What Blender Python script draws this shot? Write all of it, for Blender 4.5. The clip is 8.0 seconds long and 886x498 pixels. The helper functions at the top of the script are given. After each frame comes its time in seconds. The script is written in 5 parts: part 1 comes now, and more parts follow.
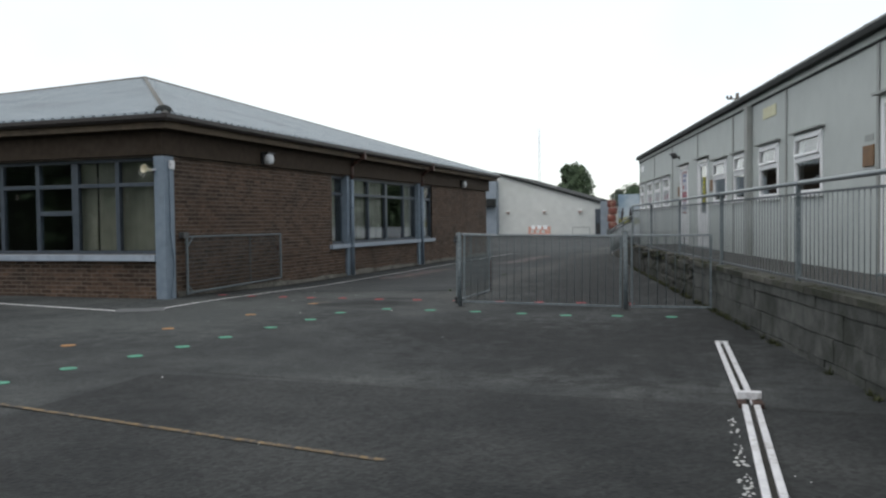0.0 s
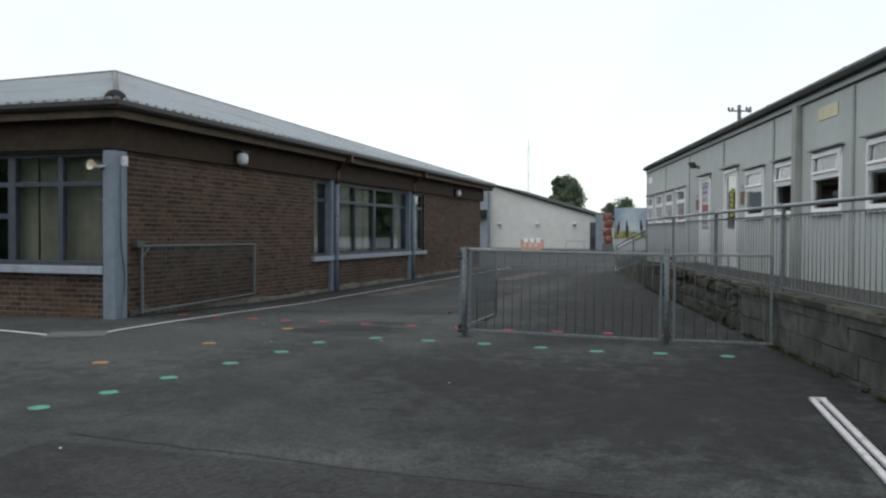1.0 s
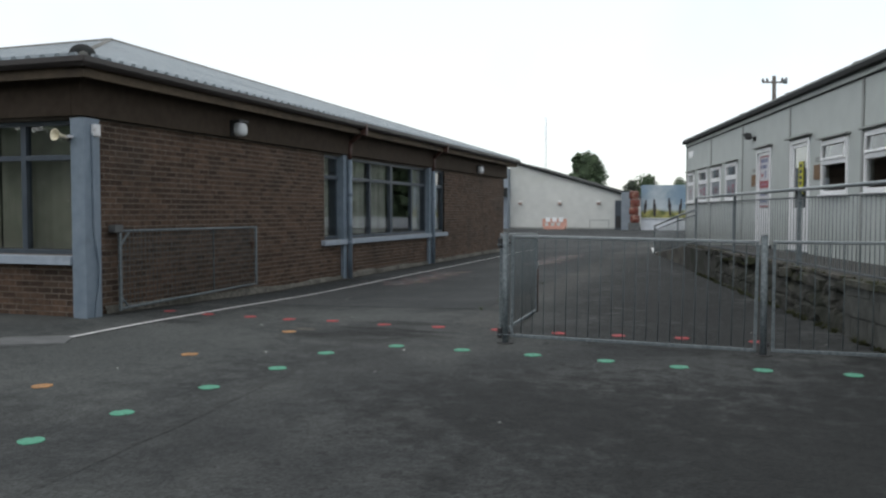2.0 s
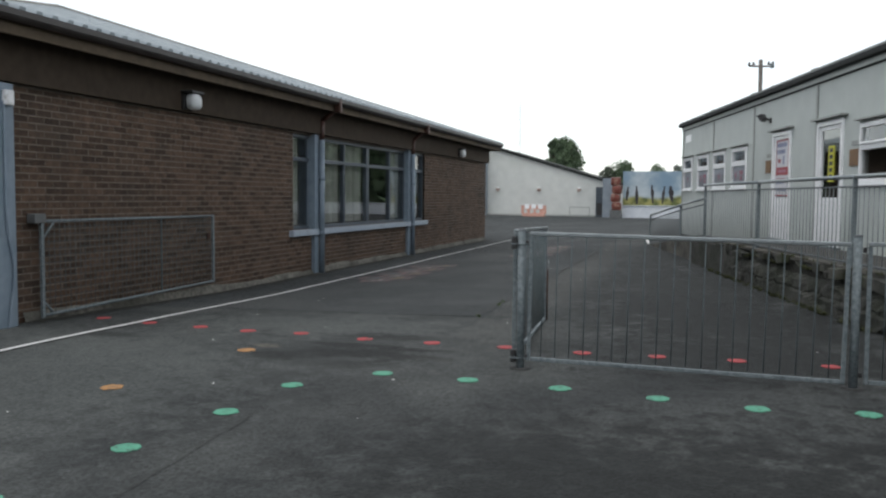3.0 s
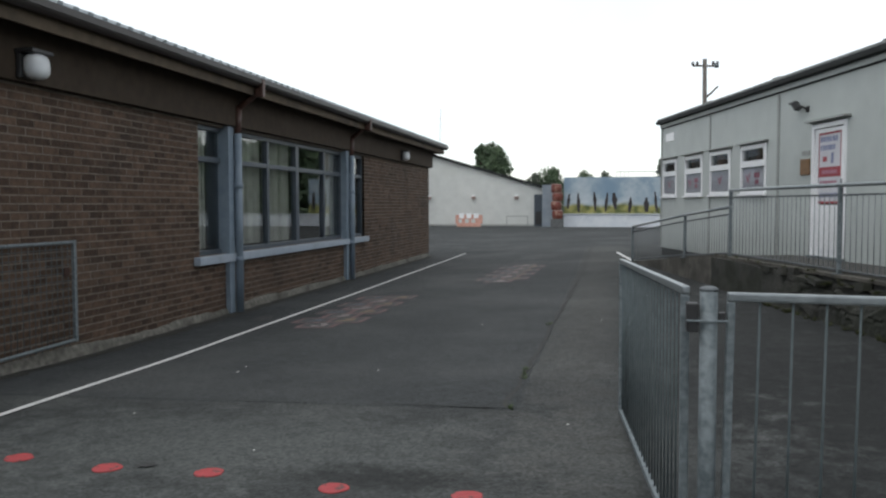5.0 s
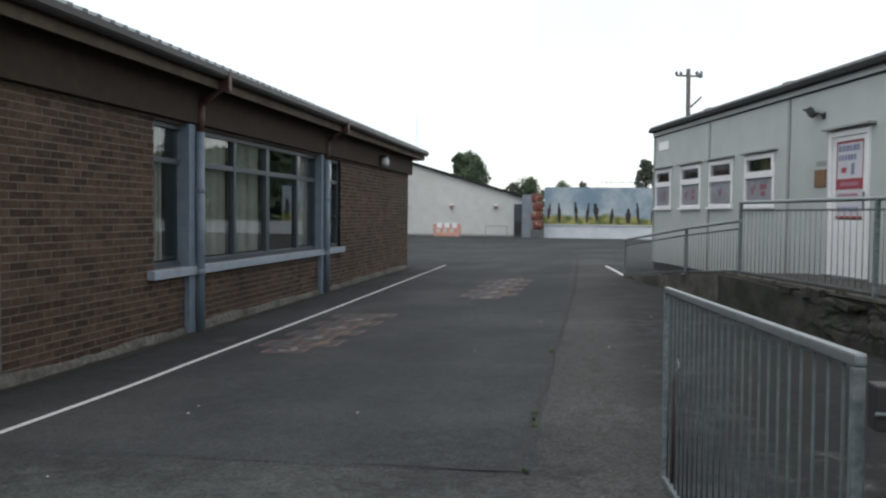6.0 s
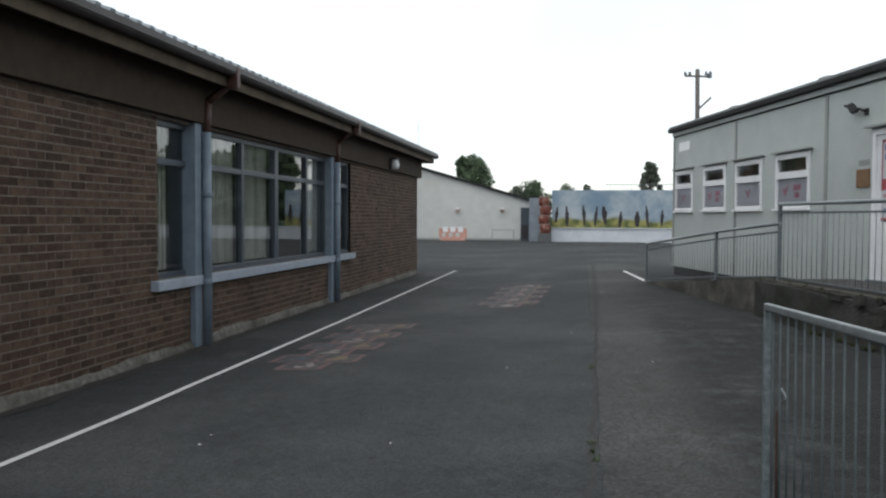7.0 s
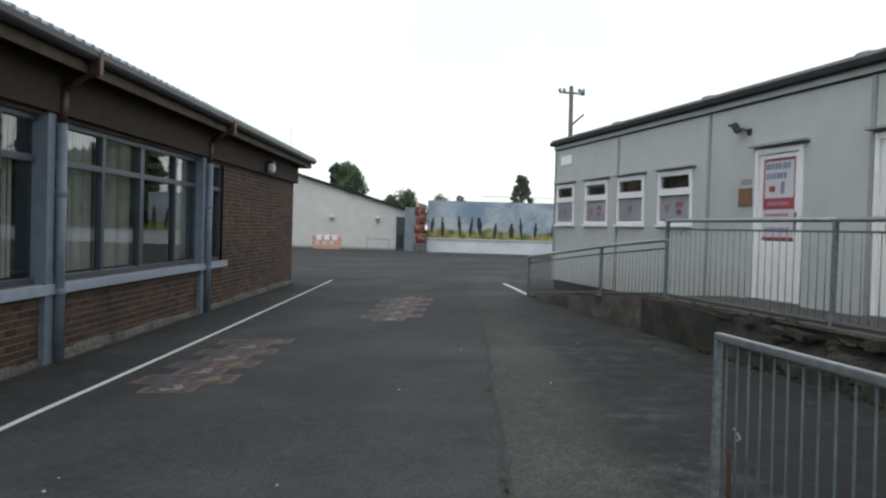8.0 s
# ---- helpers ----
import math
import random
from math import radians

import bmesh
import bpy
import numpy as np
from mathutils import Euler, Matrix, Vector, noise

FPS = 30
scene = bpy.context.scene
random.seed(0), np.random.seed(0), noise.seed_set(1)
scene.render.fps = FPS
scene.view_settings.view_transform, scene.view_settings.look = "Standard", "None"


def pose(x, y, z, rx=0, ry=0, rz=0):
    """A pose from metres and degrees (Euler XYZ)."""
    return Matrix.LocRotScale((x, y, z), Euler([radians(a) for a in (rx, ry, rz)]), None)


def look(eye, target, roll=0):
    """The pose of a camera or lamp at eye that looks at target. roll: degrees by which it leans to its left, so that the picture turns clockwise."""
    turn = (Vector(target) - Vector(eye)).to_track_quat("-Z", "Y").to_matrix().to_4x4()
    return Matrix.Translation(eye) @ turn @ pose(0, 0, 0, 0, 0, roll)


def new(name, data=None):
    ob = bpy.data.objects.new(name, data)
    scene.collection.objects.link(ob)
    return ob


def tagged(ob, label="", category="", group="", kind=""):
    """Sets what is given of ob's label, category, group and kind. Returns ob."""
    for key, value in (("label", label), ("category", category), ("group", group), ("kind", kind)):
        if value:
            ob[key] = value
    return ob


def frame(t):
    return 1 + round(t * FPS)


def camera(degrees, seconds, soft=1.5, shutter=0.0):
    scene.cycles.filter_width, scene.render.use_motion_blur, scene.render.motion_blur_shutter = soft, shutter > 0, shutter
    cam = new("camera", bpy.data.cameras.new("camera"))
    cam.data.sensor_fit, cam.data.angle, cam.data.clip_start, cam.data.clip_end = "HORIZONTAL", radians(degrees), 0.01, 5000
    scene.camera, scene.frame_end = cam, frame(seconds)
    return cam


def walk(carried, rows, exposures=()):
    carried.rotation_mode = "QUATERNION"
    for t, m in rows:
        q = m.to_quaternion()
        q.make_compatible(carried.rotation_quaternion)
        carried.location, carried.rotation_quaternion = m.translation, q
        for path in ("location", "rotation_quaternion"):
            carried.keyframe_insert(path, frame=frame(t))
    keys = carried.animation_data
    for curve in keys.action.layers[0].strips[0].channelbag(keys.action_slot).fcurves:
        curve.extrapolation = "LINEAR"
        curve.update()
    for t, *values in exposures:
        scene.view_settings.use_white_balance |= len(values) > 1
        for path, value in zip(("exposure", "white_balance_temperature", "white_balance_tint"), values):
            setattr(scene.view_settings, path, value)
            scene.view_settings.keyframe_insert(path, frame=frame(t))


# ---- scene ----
cam = camera(55.6, 8.0, soft=2.3)
PATH = [
    (0, (0.19, 0.212, 1.261), (-0.452, 2.105, 1.196), -0.7),
    (0.5, (-0.205, 1.122, 1.276), (-0.876, 3.005, 1.21), 1.2),
    (1, (-0.671, 2.124, 1.274), (-1.28, 4.029, 1.235), 0.3),
    (1.5, (-1.087, 3.031, 1.305), (-1.706, 4.932, 1.246), -0.2),
    (2, (-1.471, 3.942, 1.311), (-2.113, 5.834, 1.221), 0.1),
    (2.2, (-1.606, 4.228, 1.335), (-2.177, 6.138, 1.18), 1.5),
    (3.3, (-2.536, 6.028, 1.358), (-3.094, 7.945, 1.255), -0.2),
    (3.5, (-2.734, 6.314, 1.378), (-3.198, 8.257, 1.285), -1.2),
    (4, (-3.166, 7.239, 1.373), (-3.735, 9.154, 1.268), 1.0),
    (4.5, (-3.525, 8.091, 1.366), (-4.028, 10.026, 1.296), 0.3),
    (5, (-3.89, 8.959, 1.384), (-4.275, 10.919, 1.28), -0.1),
    (5.2, (-3.978, 9.293, 1.39), (-4.356, 11.255, 1.319), -0.1),
    (6.3, (-4.349, 10.23, 1.411), (-4.664, 12.203, 1.325), 0.8),
    (6.5, (-4.427, 10.356, 1.422), (-4.761, 12.327, 1.353), 0.5),
    (7, (-4.609, 10.665, 1.402), (-4.936, 12.636, 1.328), 0.3),
    (7.5, (-4.774, 10.911, 1.403), (-4.996, 12.895, 1.28), 1.3),
    (8, (-4.863, 11.219, 1.41), (-4.885, 13.219, 1.362), 1.7),
]
walk(cam, [(t, look(eye, target, roll)) for t, eye, target, roll in PATH], [(0, -0.06), (1.5, -0.13), (2.2, -0.05), (3.5, 0.09), (5, 0.0), (8, -0.03)])

# ---- world, sun ----
world = bpy.data.worlds.new("overcast_sky")
scene.world = world
world.use_nodes = True
wn, wl = world.node_tree.nodes, world.node_tree.links
sky = wn.new("ShaderNodeTexSky")
sky.sky_type, sky.sun_disc = "NISHITA", False
sky.sun_elevation, sky.sun_rotation = radians(52), radians(200)
bg_sky, bg_cloud, both = wn["Background"], wn.new("ShaderNodeBackground"), wn.new("ShaderNodeAddShader")
bg_sky.inputs["Strength"].default_value = 0.05
wl.new(sky.outputs[0], bg_sky.inputs["Color"])
wtc, wnoise, wramp = wn.new("ShaderNodeTexCoord"), wn.new("ShaderNodeTexNoise"), wn.new("ShaderNodeValToRGB")
wnoise.inputs["Scale"].default_value, wnoise.inputs["Detail"].default_value = 2.2, 5
wl.new(wtc.outputs["Generated"], wnoise.inputs["Vector"])
wl.new(wnoise.outputs["Fac"], wramp.inputs["Fac"])
wramp.color_ramp.elements[0].position, wramp.color_ramp.elements[0].color = 0.30, (0.90, 0.94, 0.955, 1)
wramp.color_ramp.elements[1].position, wramp.color_ramp.elements[1].color = 0.46, (0.99, 1.0, 0.985, 1)
wl.new(wramp.outputs["Color"], bg_cloud.inputs["Color"])
bg_cloud.inputs["Strength"].default_value = 0.93
wl.new(bg_sky.outputs[0], both.inputs[0])
wl.new(bg_cloud.outputs[0], both.inputs[1])
wl.new(both.outputs[0], wn["World Output"].inputs["Surface"])
sun_data = bpy.data.lights.new("sun", "SUN")
sun_data.energy, sun_data.angle, sun_data.color = 0.5, radians(25), (1, 0.96, 0.9)
sun = new("sun", sun_data)
sun.matrix_world = look((0, 0, 30), (5, 14, 0))


# ---- materials ----
def mat(name, c1, c2, scale=6.0, rough=0.7, metal=0.0, bump=0.0, bscale=60.0, pieces=0.0, dirt=None, dscale=0.8, dfrom=0.5, dto=0.7, coat=0.0, spec=0.5):
    """Two colours mixed by noise in world space, dirt patches at a larger scale, fine relief, variation from piece to piece."""
    m = bpy.data.materials.new(name)
    m.use_nodes = True
    n, l = m.node_tree.nodes, m.node_tree.links
    p = n["Principled BSDF"]
    geo = n.new("ShaderNodeNewGeometry")
    fine = n.new("ShaderNodeTexNoise")
    fine.inputs["Scale"].default_value, fine.inputs["Detail"].default_value = scale, 6
    l.new(geo.outputs["Position"], fine.inputs["Vector"])
    ramp = n.new("ShaderNodeValToRGB")
    ramp.color_ramp.elements[0].position, ramp.color_ramp.elements[0].color = 0.32, (*c1, 1)
    ramp.color_ramp.elements[1].position, ramp.color_ramp.elements[1].color = 0.68, (*c2, 1)
    l.new(fine.outputs["Fac"], ramp.inputs["Fac"])
    col = ramp.outputs["Color"]
    if dirt:
        big = n.new("ShaderNodeTexNoise")
        big.inputs["Scale"].default_value, big.inputs["Detail"].default_value = dscale, 7
        big.inputs["Roughness"].default_value = 0.62
        l.new(geo.outputs["Position"], big.inputs["Vector"])
        rng = n.new("ShaderNodeMapRange")
        rng.inputs["From Min"].default_value, rng.inputs["From Max"].default_value = dfrom, dto
        l.new(big.outputs["Fac"], rng.inputs["Value"])
        mix = n.new("ShaderNodeMix")
        mix.data_type = "RGBA"
        l.new(rng.outputs[0], mix.inputs["Factor"])
        l.new(col, mix.inputs["A"])
        mix.inputs["B"].default_value = (*dirt, 1)
        col = mix.outputs["Result"]
    if pieces:
        info, add, fr = n.new("ShaderNodeObjectInfo"), n.new("ShaderNodeMath"), n.new("ShaderNodeMath")
        l.new(info.outputs["Random"], add.inputs[0])
        l.new(geo.outputs["Random Per Island"], add.inputs[1])
        fr.operation = "FRACT"
        l.new(add.outputs[0], fr.inputs[0])
        val = n.new("ShaderNodeMapRange")
        val.inputs["To Min"].default_value, val.inputs["To Max"].default_value = 1 - pieces, 1 + pieces
        l.new(fr.outputs[0], val.inputs["Value"])
        hsv = n.new("ShaderNodeHueSaturation")
        l.new(val.outputs[0], hsv.inputs["Value"])
        l.new(col, hsv.inputs["Color"])
        col = hsv.outputs["Color"]
    l.new(col, p.inputs["Base Color"])
    p.inputs["Metallic"].default_value = metal
    p.inputs["Specular IOR Level"].default_value = spec
    p.inputs["Coat Weight"].default_value = coat
    rr = n.new("ShaderNodeMapRange")
    rr.inputs["To Min"].default_value, rr.inputs["To Max"].default_value = max(0.03, rough - 0.12), min(1, rough + 0.12)
    l.new(fine.outputs["Fac"], rr.inputs["Value"])
    l.new(rr.outputs[0], p.inputs["Roughness"])
    if bump:
        bn, b = n.new("ShaderNodeTexNoise"), n.new("ShaderNodeBump")
        bn.inputs["Scale"].default_value, bn.inputs["Detail"].default_value = bscale, 4
        l.new(geo.outputs["Position"], bn.inputs["Vector"])
        l.new(bn.outputs["Fac"], b.inputs["Height"])
        b.inputs["Strength"].default_value, b.inputs["Distance"].default_value = bump, 0.01
        l.new(b.outputs[0], p.inputs["Normal"])
    return m


def asphalt(name, c1, c2, chip, light, dark, tone_spots=()):
    """Tarmac: stone chips of several greys, pale dusty patches and dark damp ones, plus placed ellipses of tone."""
    m = mat(name, c1, c2, 8.0, 0.86, bump=0.9, bscale=chip, dirt=light, dscale=0.55, dfrom=0.44, dto=0.68, spec=0.3)
    n, l = m.node_tree.nodes, m.node_tree.links
    p = n["Principled BSDF"]
    col = p.inputs["Base Color"].links[0].from_socket
    geo = [x for x in n if x.bl_idname == "ShaderNodeNewGeometry"][0]
    damp = n.new("ShaderNodeTexNoise")
    damp.inputs["Scale"].default_value, damp.inputs["Detail"].default_value, damp.inputs["Distortion"].default_value = 0.33, 8, 0.4
    l.new(geo.outputs["Position"], damp.inputs["Vector"])
    rng = n.new("ShaderNodeMapRange")
    rng.inputs["From Min"].default_value, rng.inputs["From Max"].default_value, rng.inputs["To Max"].default_value = 0.52, 0.74, 0.85
    l.new(damp.outputs["Fac"], rng.inputs["Value"])
    mix = n.new("ShaderNodeMix")
    mix.data_type = "RGBA"
    l.new(rng.outputs[0], mix.inputs["Factor"])
    l.new(col, mix.inputs["A"])
    mix.inputs["B"].default_value = (*dark, 1)
    col = mix.outputs["Result"]
    for x, y, rx, ry, k, *tone in tone_spots:
        off, size, dist = n.new("ShaderNodeVectorMath"), n.new("ShaderNodeVectorMath"), n.new("ShaderNodeVectorMath")
        off.operation, size.operation, dist.operation = "SUBTRACT", "MULTIPLY", "LENGTH"
        off.inputs[1].default_value, size.inputs[1].default_value = (x, y, 0), (1 / rx, 1 / ry, 0)
        l.new(geo.outputs["Position"], off.inputs[0])
        l.new(off.outputs[0], size.inputs[0])
        l.new(size.outputs[0], dist.inputs[0])
        wob, less, edge, dk = n.new("ShaderNodeTexNoise"), n.new("ShaderNodeMath"), n.new("ShaderNodeMapRange"), n.new("ShaderNodeMix")
        wob.inputs["Scale"].default_value, wob.inputs["Detail"].default_value, wob.inputs["Roughness"].default_value = 4.5, 9, 0.72
        l.new(geo.outputs["Position"], wob.inputs["Vector"])
        less.operation = "MULTIPLY_ADD"
        l.new(wob.outputs["Fac"], less.inputs[0])
        less.inputs[1].default_value = 2.9
        l.new(dist.outputs["Value"], less.inputs[2])
        edge.inputs["From Min"].default_value, edge.inputs["From Max"].default_value = 1.8, 2.3
        edge.inputs["To Min"].default_value, edge.inputs["To Max"].default_value = k, 0.0
        l.new(less.outputs[0], edge.inputs["Value"])
        dk.data_type = "RGBA"
        l.new(edge.outputs[0], dk.inputs["Factor"])
        l.new(col, dk.inputs["A"])
        dk.inputs["B"].default_value = (*(tone[0] if tone else (0.0125, 0.014, 0.0138)), 1)
        col = dk.outputs["Result"]
    chips = n.new("ShaderNodeTexVoronoi")
    chips.inputs["Scale"].default_value = chip
    l.new(geo.outputs["Position"], chips.inputs["Vector"])
    bw = n.new("ShaderNodeMapRange")
    l.new(chips.outputs["Color"], bw.inputs["Value"])
    bw.inputs["To Min"].default_value, bw.inputs["To Max"].default_value = 0.55, 1.52
    hsv = n.new("ShaderNodeHueSaturation")
    l.new(bw.outputs[0], hsv.inputs["Value"])
    l.new(col, hsv.inputs["Color"])
    l.new(hsv.outputs["Color"], p.inputs["Base Color"])
    return m


def paint_worn(name, c, under, keep, patch=22, soft=0.12):
    """Road paint worn through to the tarmac in specks."""
    return mat(name, c, tuple(v * 0.85 for v in c), 30, 0.75, dirt=under, dscale=patch, dfrom=keep, dto=keep + soft, bump=0.5, bscale=90)


# the broad ellipses on the right make the tarmac darker there
M_GROUND = asphalt("tarmac_old", (0.0215, 0.0243, 0.0244), (0.0450, 0.0490, 0.0486), 60, (0.075, 0.080, 0.077), (0.0150, 0.017, 0.0178), ((-6.9, 10.6, 2.6, 3.4, 0.5, (0.084, 0.091, 0.088)), (-6.2, 13.5, 2.4, 1.1, 0.55, (0.080, 0.087, 0.084)), (-4.9, 12.2, 0.95, 0.42, 0.9), (-5.0, 13.0, 0.8, 0.25, 0.8), (-5.6, 11.9, 0.5, 0.3, 0.8), (-2.5, 9.6, 2.2, 1.8, 0.8), (-7.6, 12.3, 0.5, 0.2, 0.6), (-1.9, 15.0, 2.2, 2.8, 0.92), (-4.0, 13.6, 0.9, 1.1, 0.55, (0.080, 0.084, 0.080)), (-4.2, 20.0, 0.8, 9.5, 0.3, (0.072, 0.072, 0.067)), (-4.1, 29.0, 0.9, 7.0, 0.35, (0.072, 0.072, 0.067)), (-5.89, 12.23, 0.20, 0.12, 0.7, (0.115, 0.106, 0.085)), (-1.0, 8.8, 2.8, 3.0, 0.82), (0.2, 11.0, 1.8, 2.4, 0.8), (-2.4, 17.5, 2.4, 6.0, 0.82), (-2.8, 24.0, 1.9, 6.0, 0.7), (-1.5, 12.9, 2.4, 1.4, 0.88), (-4.1, 18.0, 0.5, 7.0, 0.46, (0.068, 0.069, 0.065)), (-4.85, 11.72, 0.5, 0.3, 0.6), (-5.25, 12.5, 0.6, 0.13, 0.8), (-4.55, 12.45, 0.5, 0.12, 0.8)))
M_PATCH = asphalt("tarmac_new", (0.0240, 0.0272, 0.0282), (0.0455, 0.0505, 0.0515), 75, (0.059, 0.063, 0.063), (0.0195, 0.0222, 0.0232))
M_COARSE = asphalt("tarmac_coarse", (0.0108, 0.0125, 0.0127), (0.0285, 0.031, 0.0305), 34, (0.045, 0.0475, 0.046), (0.0090, 0.0104, 0.0108))
M_CRACK = mat("dark_joint", (0.02, 0.021, 0.02), (0.042, 0.042, 0.04), 5, 0.95, bump=0.6)
M_STAIN = mat("damp_stain", (0.022, 0.023, 0.023), (0.05, 0.05, 0.05), 9, 0.9, bump=0.8, bscale=70)
M_BRICK = mat("brown_brick", (0.0575, 0.037, 0.0268), (0.112, 0.072, 0.0495), 14, 0.88, bump=0.7, bscale=90, pieces=0.34, dirt=(0.043, 0.0345, 0.028), dscale=1.1, dfrom=0.48, dto=0.78, spec=0.25)
M_MORTAR = mat("mortar", (0.135, 0.112, 0.09), (0.20, 0.168, 0.137), 12, 0.95, bump=0.4, dirt=(0.095, 0.082, 0.066), dscale=1.3)
M_PLINTH = mat("plinth_render", (0.085, 0.08, 0.068), (0.19, 0.182, 0.158), 16, 0.95, bump=0.9, bscale=50, dirt=(0.042, 0.042, 0.032), dscale=1.3, dfrom=0.42, dto=0.66)
M_FASCIA = mat("brown_fascia", (0.038, 0.028, 0.020), (0.056, 0.042, 0.031), 8, 0.8, bump=0.15, dirt=(0.066, 0.053, 0.041), dscale=1.6, dfrom=0.55, dto=0.85, spec=0.15)
M_FASCIA_UP = mat("brown_fascia_board", (0.075, 0.056, 0.038), (0.108, 0.083, 0.058), 8, 0.75, bump=0.15, dirt=(0.05, 0.039, 0.03), dscale=1.3, spec=0.2)
M_GUTTER = mat("brown_plastic", (0.016, 0.012, 0.010), (0.028, 0.021, 0.018), 9, 0.45, bump=0.1)
M_PIPE = mat("brown_pipe", (0.055, 0.025, 0.019), (0.085, 0.042, 0.031), 9, 0.45)
M_ROOF = mat("grey_roof_sheet", (0.235, 0.275, 0.30), (0.31, 0.355, 0.38), 2.5, 0.42, bump=0.1, dirt=(0.195, 0.225, 0.24), dscale=0.5)
M_HIP = mat("hip_capping", (0.14, 0.14, 0.13), (0.24, 0.24, 0.225), 6, 0.85, bump=0.5)
M_BLUE = mat("blue_grey_paint", (0.155, 0.20, 0.248), (0.205, 0.255, 0.305), 7, 0.5, bump=0.12, dirt=(0.12, 0.15, 0.172), dscale=1.8, dfrom=0.55, dto=0.8)
M_SILL = mat("pale_sill_paint", (0.29, 0.34, 0.40), (0.36, 0.41, 0.47), 7, 0.5, bump=0.15, dirt=(0.21, 0.24, 0.27), dscale=2.2)
M_FRAME = mat("slate_frame", (0.042, 0.055, 0.070), (0.062, 0.079, 0.098), 7, 0.4)
M_GALV = mat("galvanised_steel", (0.10, 0.122, 0.131), (0.205, 0.236, 0.248), 34, 0.62, metal=0.05, bump=0.08, bscale=120, spec=0.3)
M_GALV_DARK = mat("weathered_galvanised_steel", (0.082, 0.093, 0.10), (0.135, 0.15, 0.158), 18, 0.65, metal=0.1, bump=0.1, bscale=100)
M_BAR = mat("dull_grey_bar", (0.070, 0.089, 0.094), (0.108, 0.132, 0.138), 18, 0.7, bump=0.1, bscale=100, spec=0.2)
M_RAIL = mat("bright_handrail", (0.24, 0.268, 0.28), (0.335, 0.37, 0.382), 18, 0.45, metal=0.4, bump=0.06)
# paler copy of the steel, sky light on top rails put into colour
M_SKYLIT_RAIL = mat("skylit_handrail", (0.22, 0.245, 0.255), (0.31, 0.34, 0.35), 18, 0.38, metal=0.5, bump=0.06)
M_BALUSTER = mat("grey_baluster", (0.19, 0.21, 0.215), (0.26, 0.285, 0.29), 18, 0.6, metal=0.1, bump=0.06)
M_SOIL = mat("dark_soil", (0.016, 0.016, 0.013), (0.034, 0.033, 0.026), 12, 1.0, bump=1.0, bscale=60)
M_RUST = mat("rust", (0.030, 0.015, 0.011), (0.062, 0.031, 0.021), 24, 0.9, bump=0.5)
M_CABIN = mat("grey_cabin_panel", (0.435, 0.470, 0.452), (0.48, 0.515, 0.495), 3.0, 0.6, bump=0.12, bscale=30, dirt=(0.375, 0.408, 0.39), dscale=0.9, dfrom=0.5, dto=0.8)
M_CABIN_TRIM = mat("grey_cabin_trim", (0.27, 0.285, 0.272), (0.33, 0.345, 0.33), 5, 0.55, dirt=(0.25, 0.25, 0.235), dscale=1.5)
M_CABIN_EAVE = mat("dark_eave_trim", (0.018, 0.02, 0.02), (0.034, 0.037, 0.036), 5, 0.8, spec=0.2)
M_CABIN_ROOF = mat("roof_felt", (0.20, 0.21, 0.21), (0.29, 0.30, 0.295), 8, 0.9, bump=0.5)
M_UPVC = mat("white_upvc", (0.80, 0.81, 0.82), (0.86, 0.87, 0.88), 5, 0.32, dirt=(0.70, 0.71, 0.70), dscale=2.5, dfrom=0.55, dto=0.8)
M_DECK = mat("deck_concrete", (0.042, 0.042, 0.039), (0.078, 0.077, 0.071), 7, 0.92, bump=0.8, bscale=70, dirt=(0.045, 0.045, 0.042), dscale=1.0)
M_RAMP = mat("ramp_concrete", (0.07, 0.066, 0.056), (0.135, 0.126, 0.108), 6, 0.95, bump=0.8, bscale=45, dirt=(0.04, 0.039, 0.032), dscale=1.8, dfrom=0.45, dto=0.68)
M_BLOCK = mat("weathered_block", (0.042, 0.045, 0.041), (0.094, 0.098, 0.09), 6, 0.95, bump=1.0, bscale=38, pieces=0.14, dirt=(0.021, 0.025, 0.018), dscale=1.9, dfrom=0.46, dto=0.7)
M_COPING = mat("mossy_coping", (0.033, 0.034, 0.028), (0.085, 0.082, 0.07), 7, 0.95, bump=1.0, bscale=38, pieces=0.4, dirt=(0.022, 0.026, 0.012), dscale=2.2, dfrom=0.42, dto=0.62)
M_BROKEN = mat("broken_concrete", (0.023, 0.024, 0.021), (0.064, 0.063, 0.054), 5, 0.95, bump=1.0, bscale=36, dirt=(0.014, 0.018, 0.009), dscale=2.0, dfrom=0.42, dto=0.64)
M_MOSS = mat("moss", (0.03, 0.038, 0.014), (0.07, 0.075, 0.03), 20, 1.0, bump=1.0, bscale=70)
M_WHITE = mat("white_render", (0.54, 0.555, 0.535), (0.60, 0.615, 0.59), 3, 0.8, bump=0.35, bscale=25, dirt=(0.53, 0.545, 0.51), dscale=0.5)
M_CLAD = mat("blue_grey_cladding", (0.21, 0.25, 0.29), (0.27, 0.31, 0.35), 4, 0.6)
M_WALLBASE = mat("pale_wall", (0.56, 0.60, 0.65), (0.66, 0.69, 0.72), 2, 0.8, bump=0.2, dirt=(0.47, 0.51, 0.56), dscale=0.8)
# room surfaces carry the gloom of unlit interiors in their colour
M_DARK = mat("near_black", (0.035, 0.036, 0.036), (0.06, 0.06, 0.058), 2, 0.9)
M_ROOM = mat("darkened_room_wall", (0.045, 0.044, 0.038), (0.07, 0.068, 0.06), 2, 0.9)
M_BLIND = mat("pale_blind_fabric", (0.46, 0.45, 0.40), (0.56, 0.545, 0.485), 5, 0.9, bump=0.3, bscale=200, pieces=0.10)
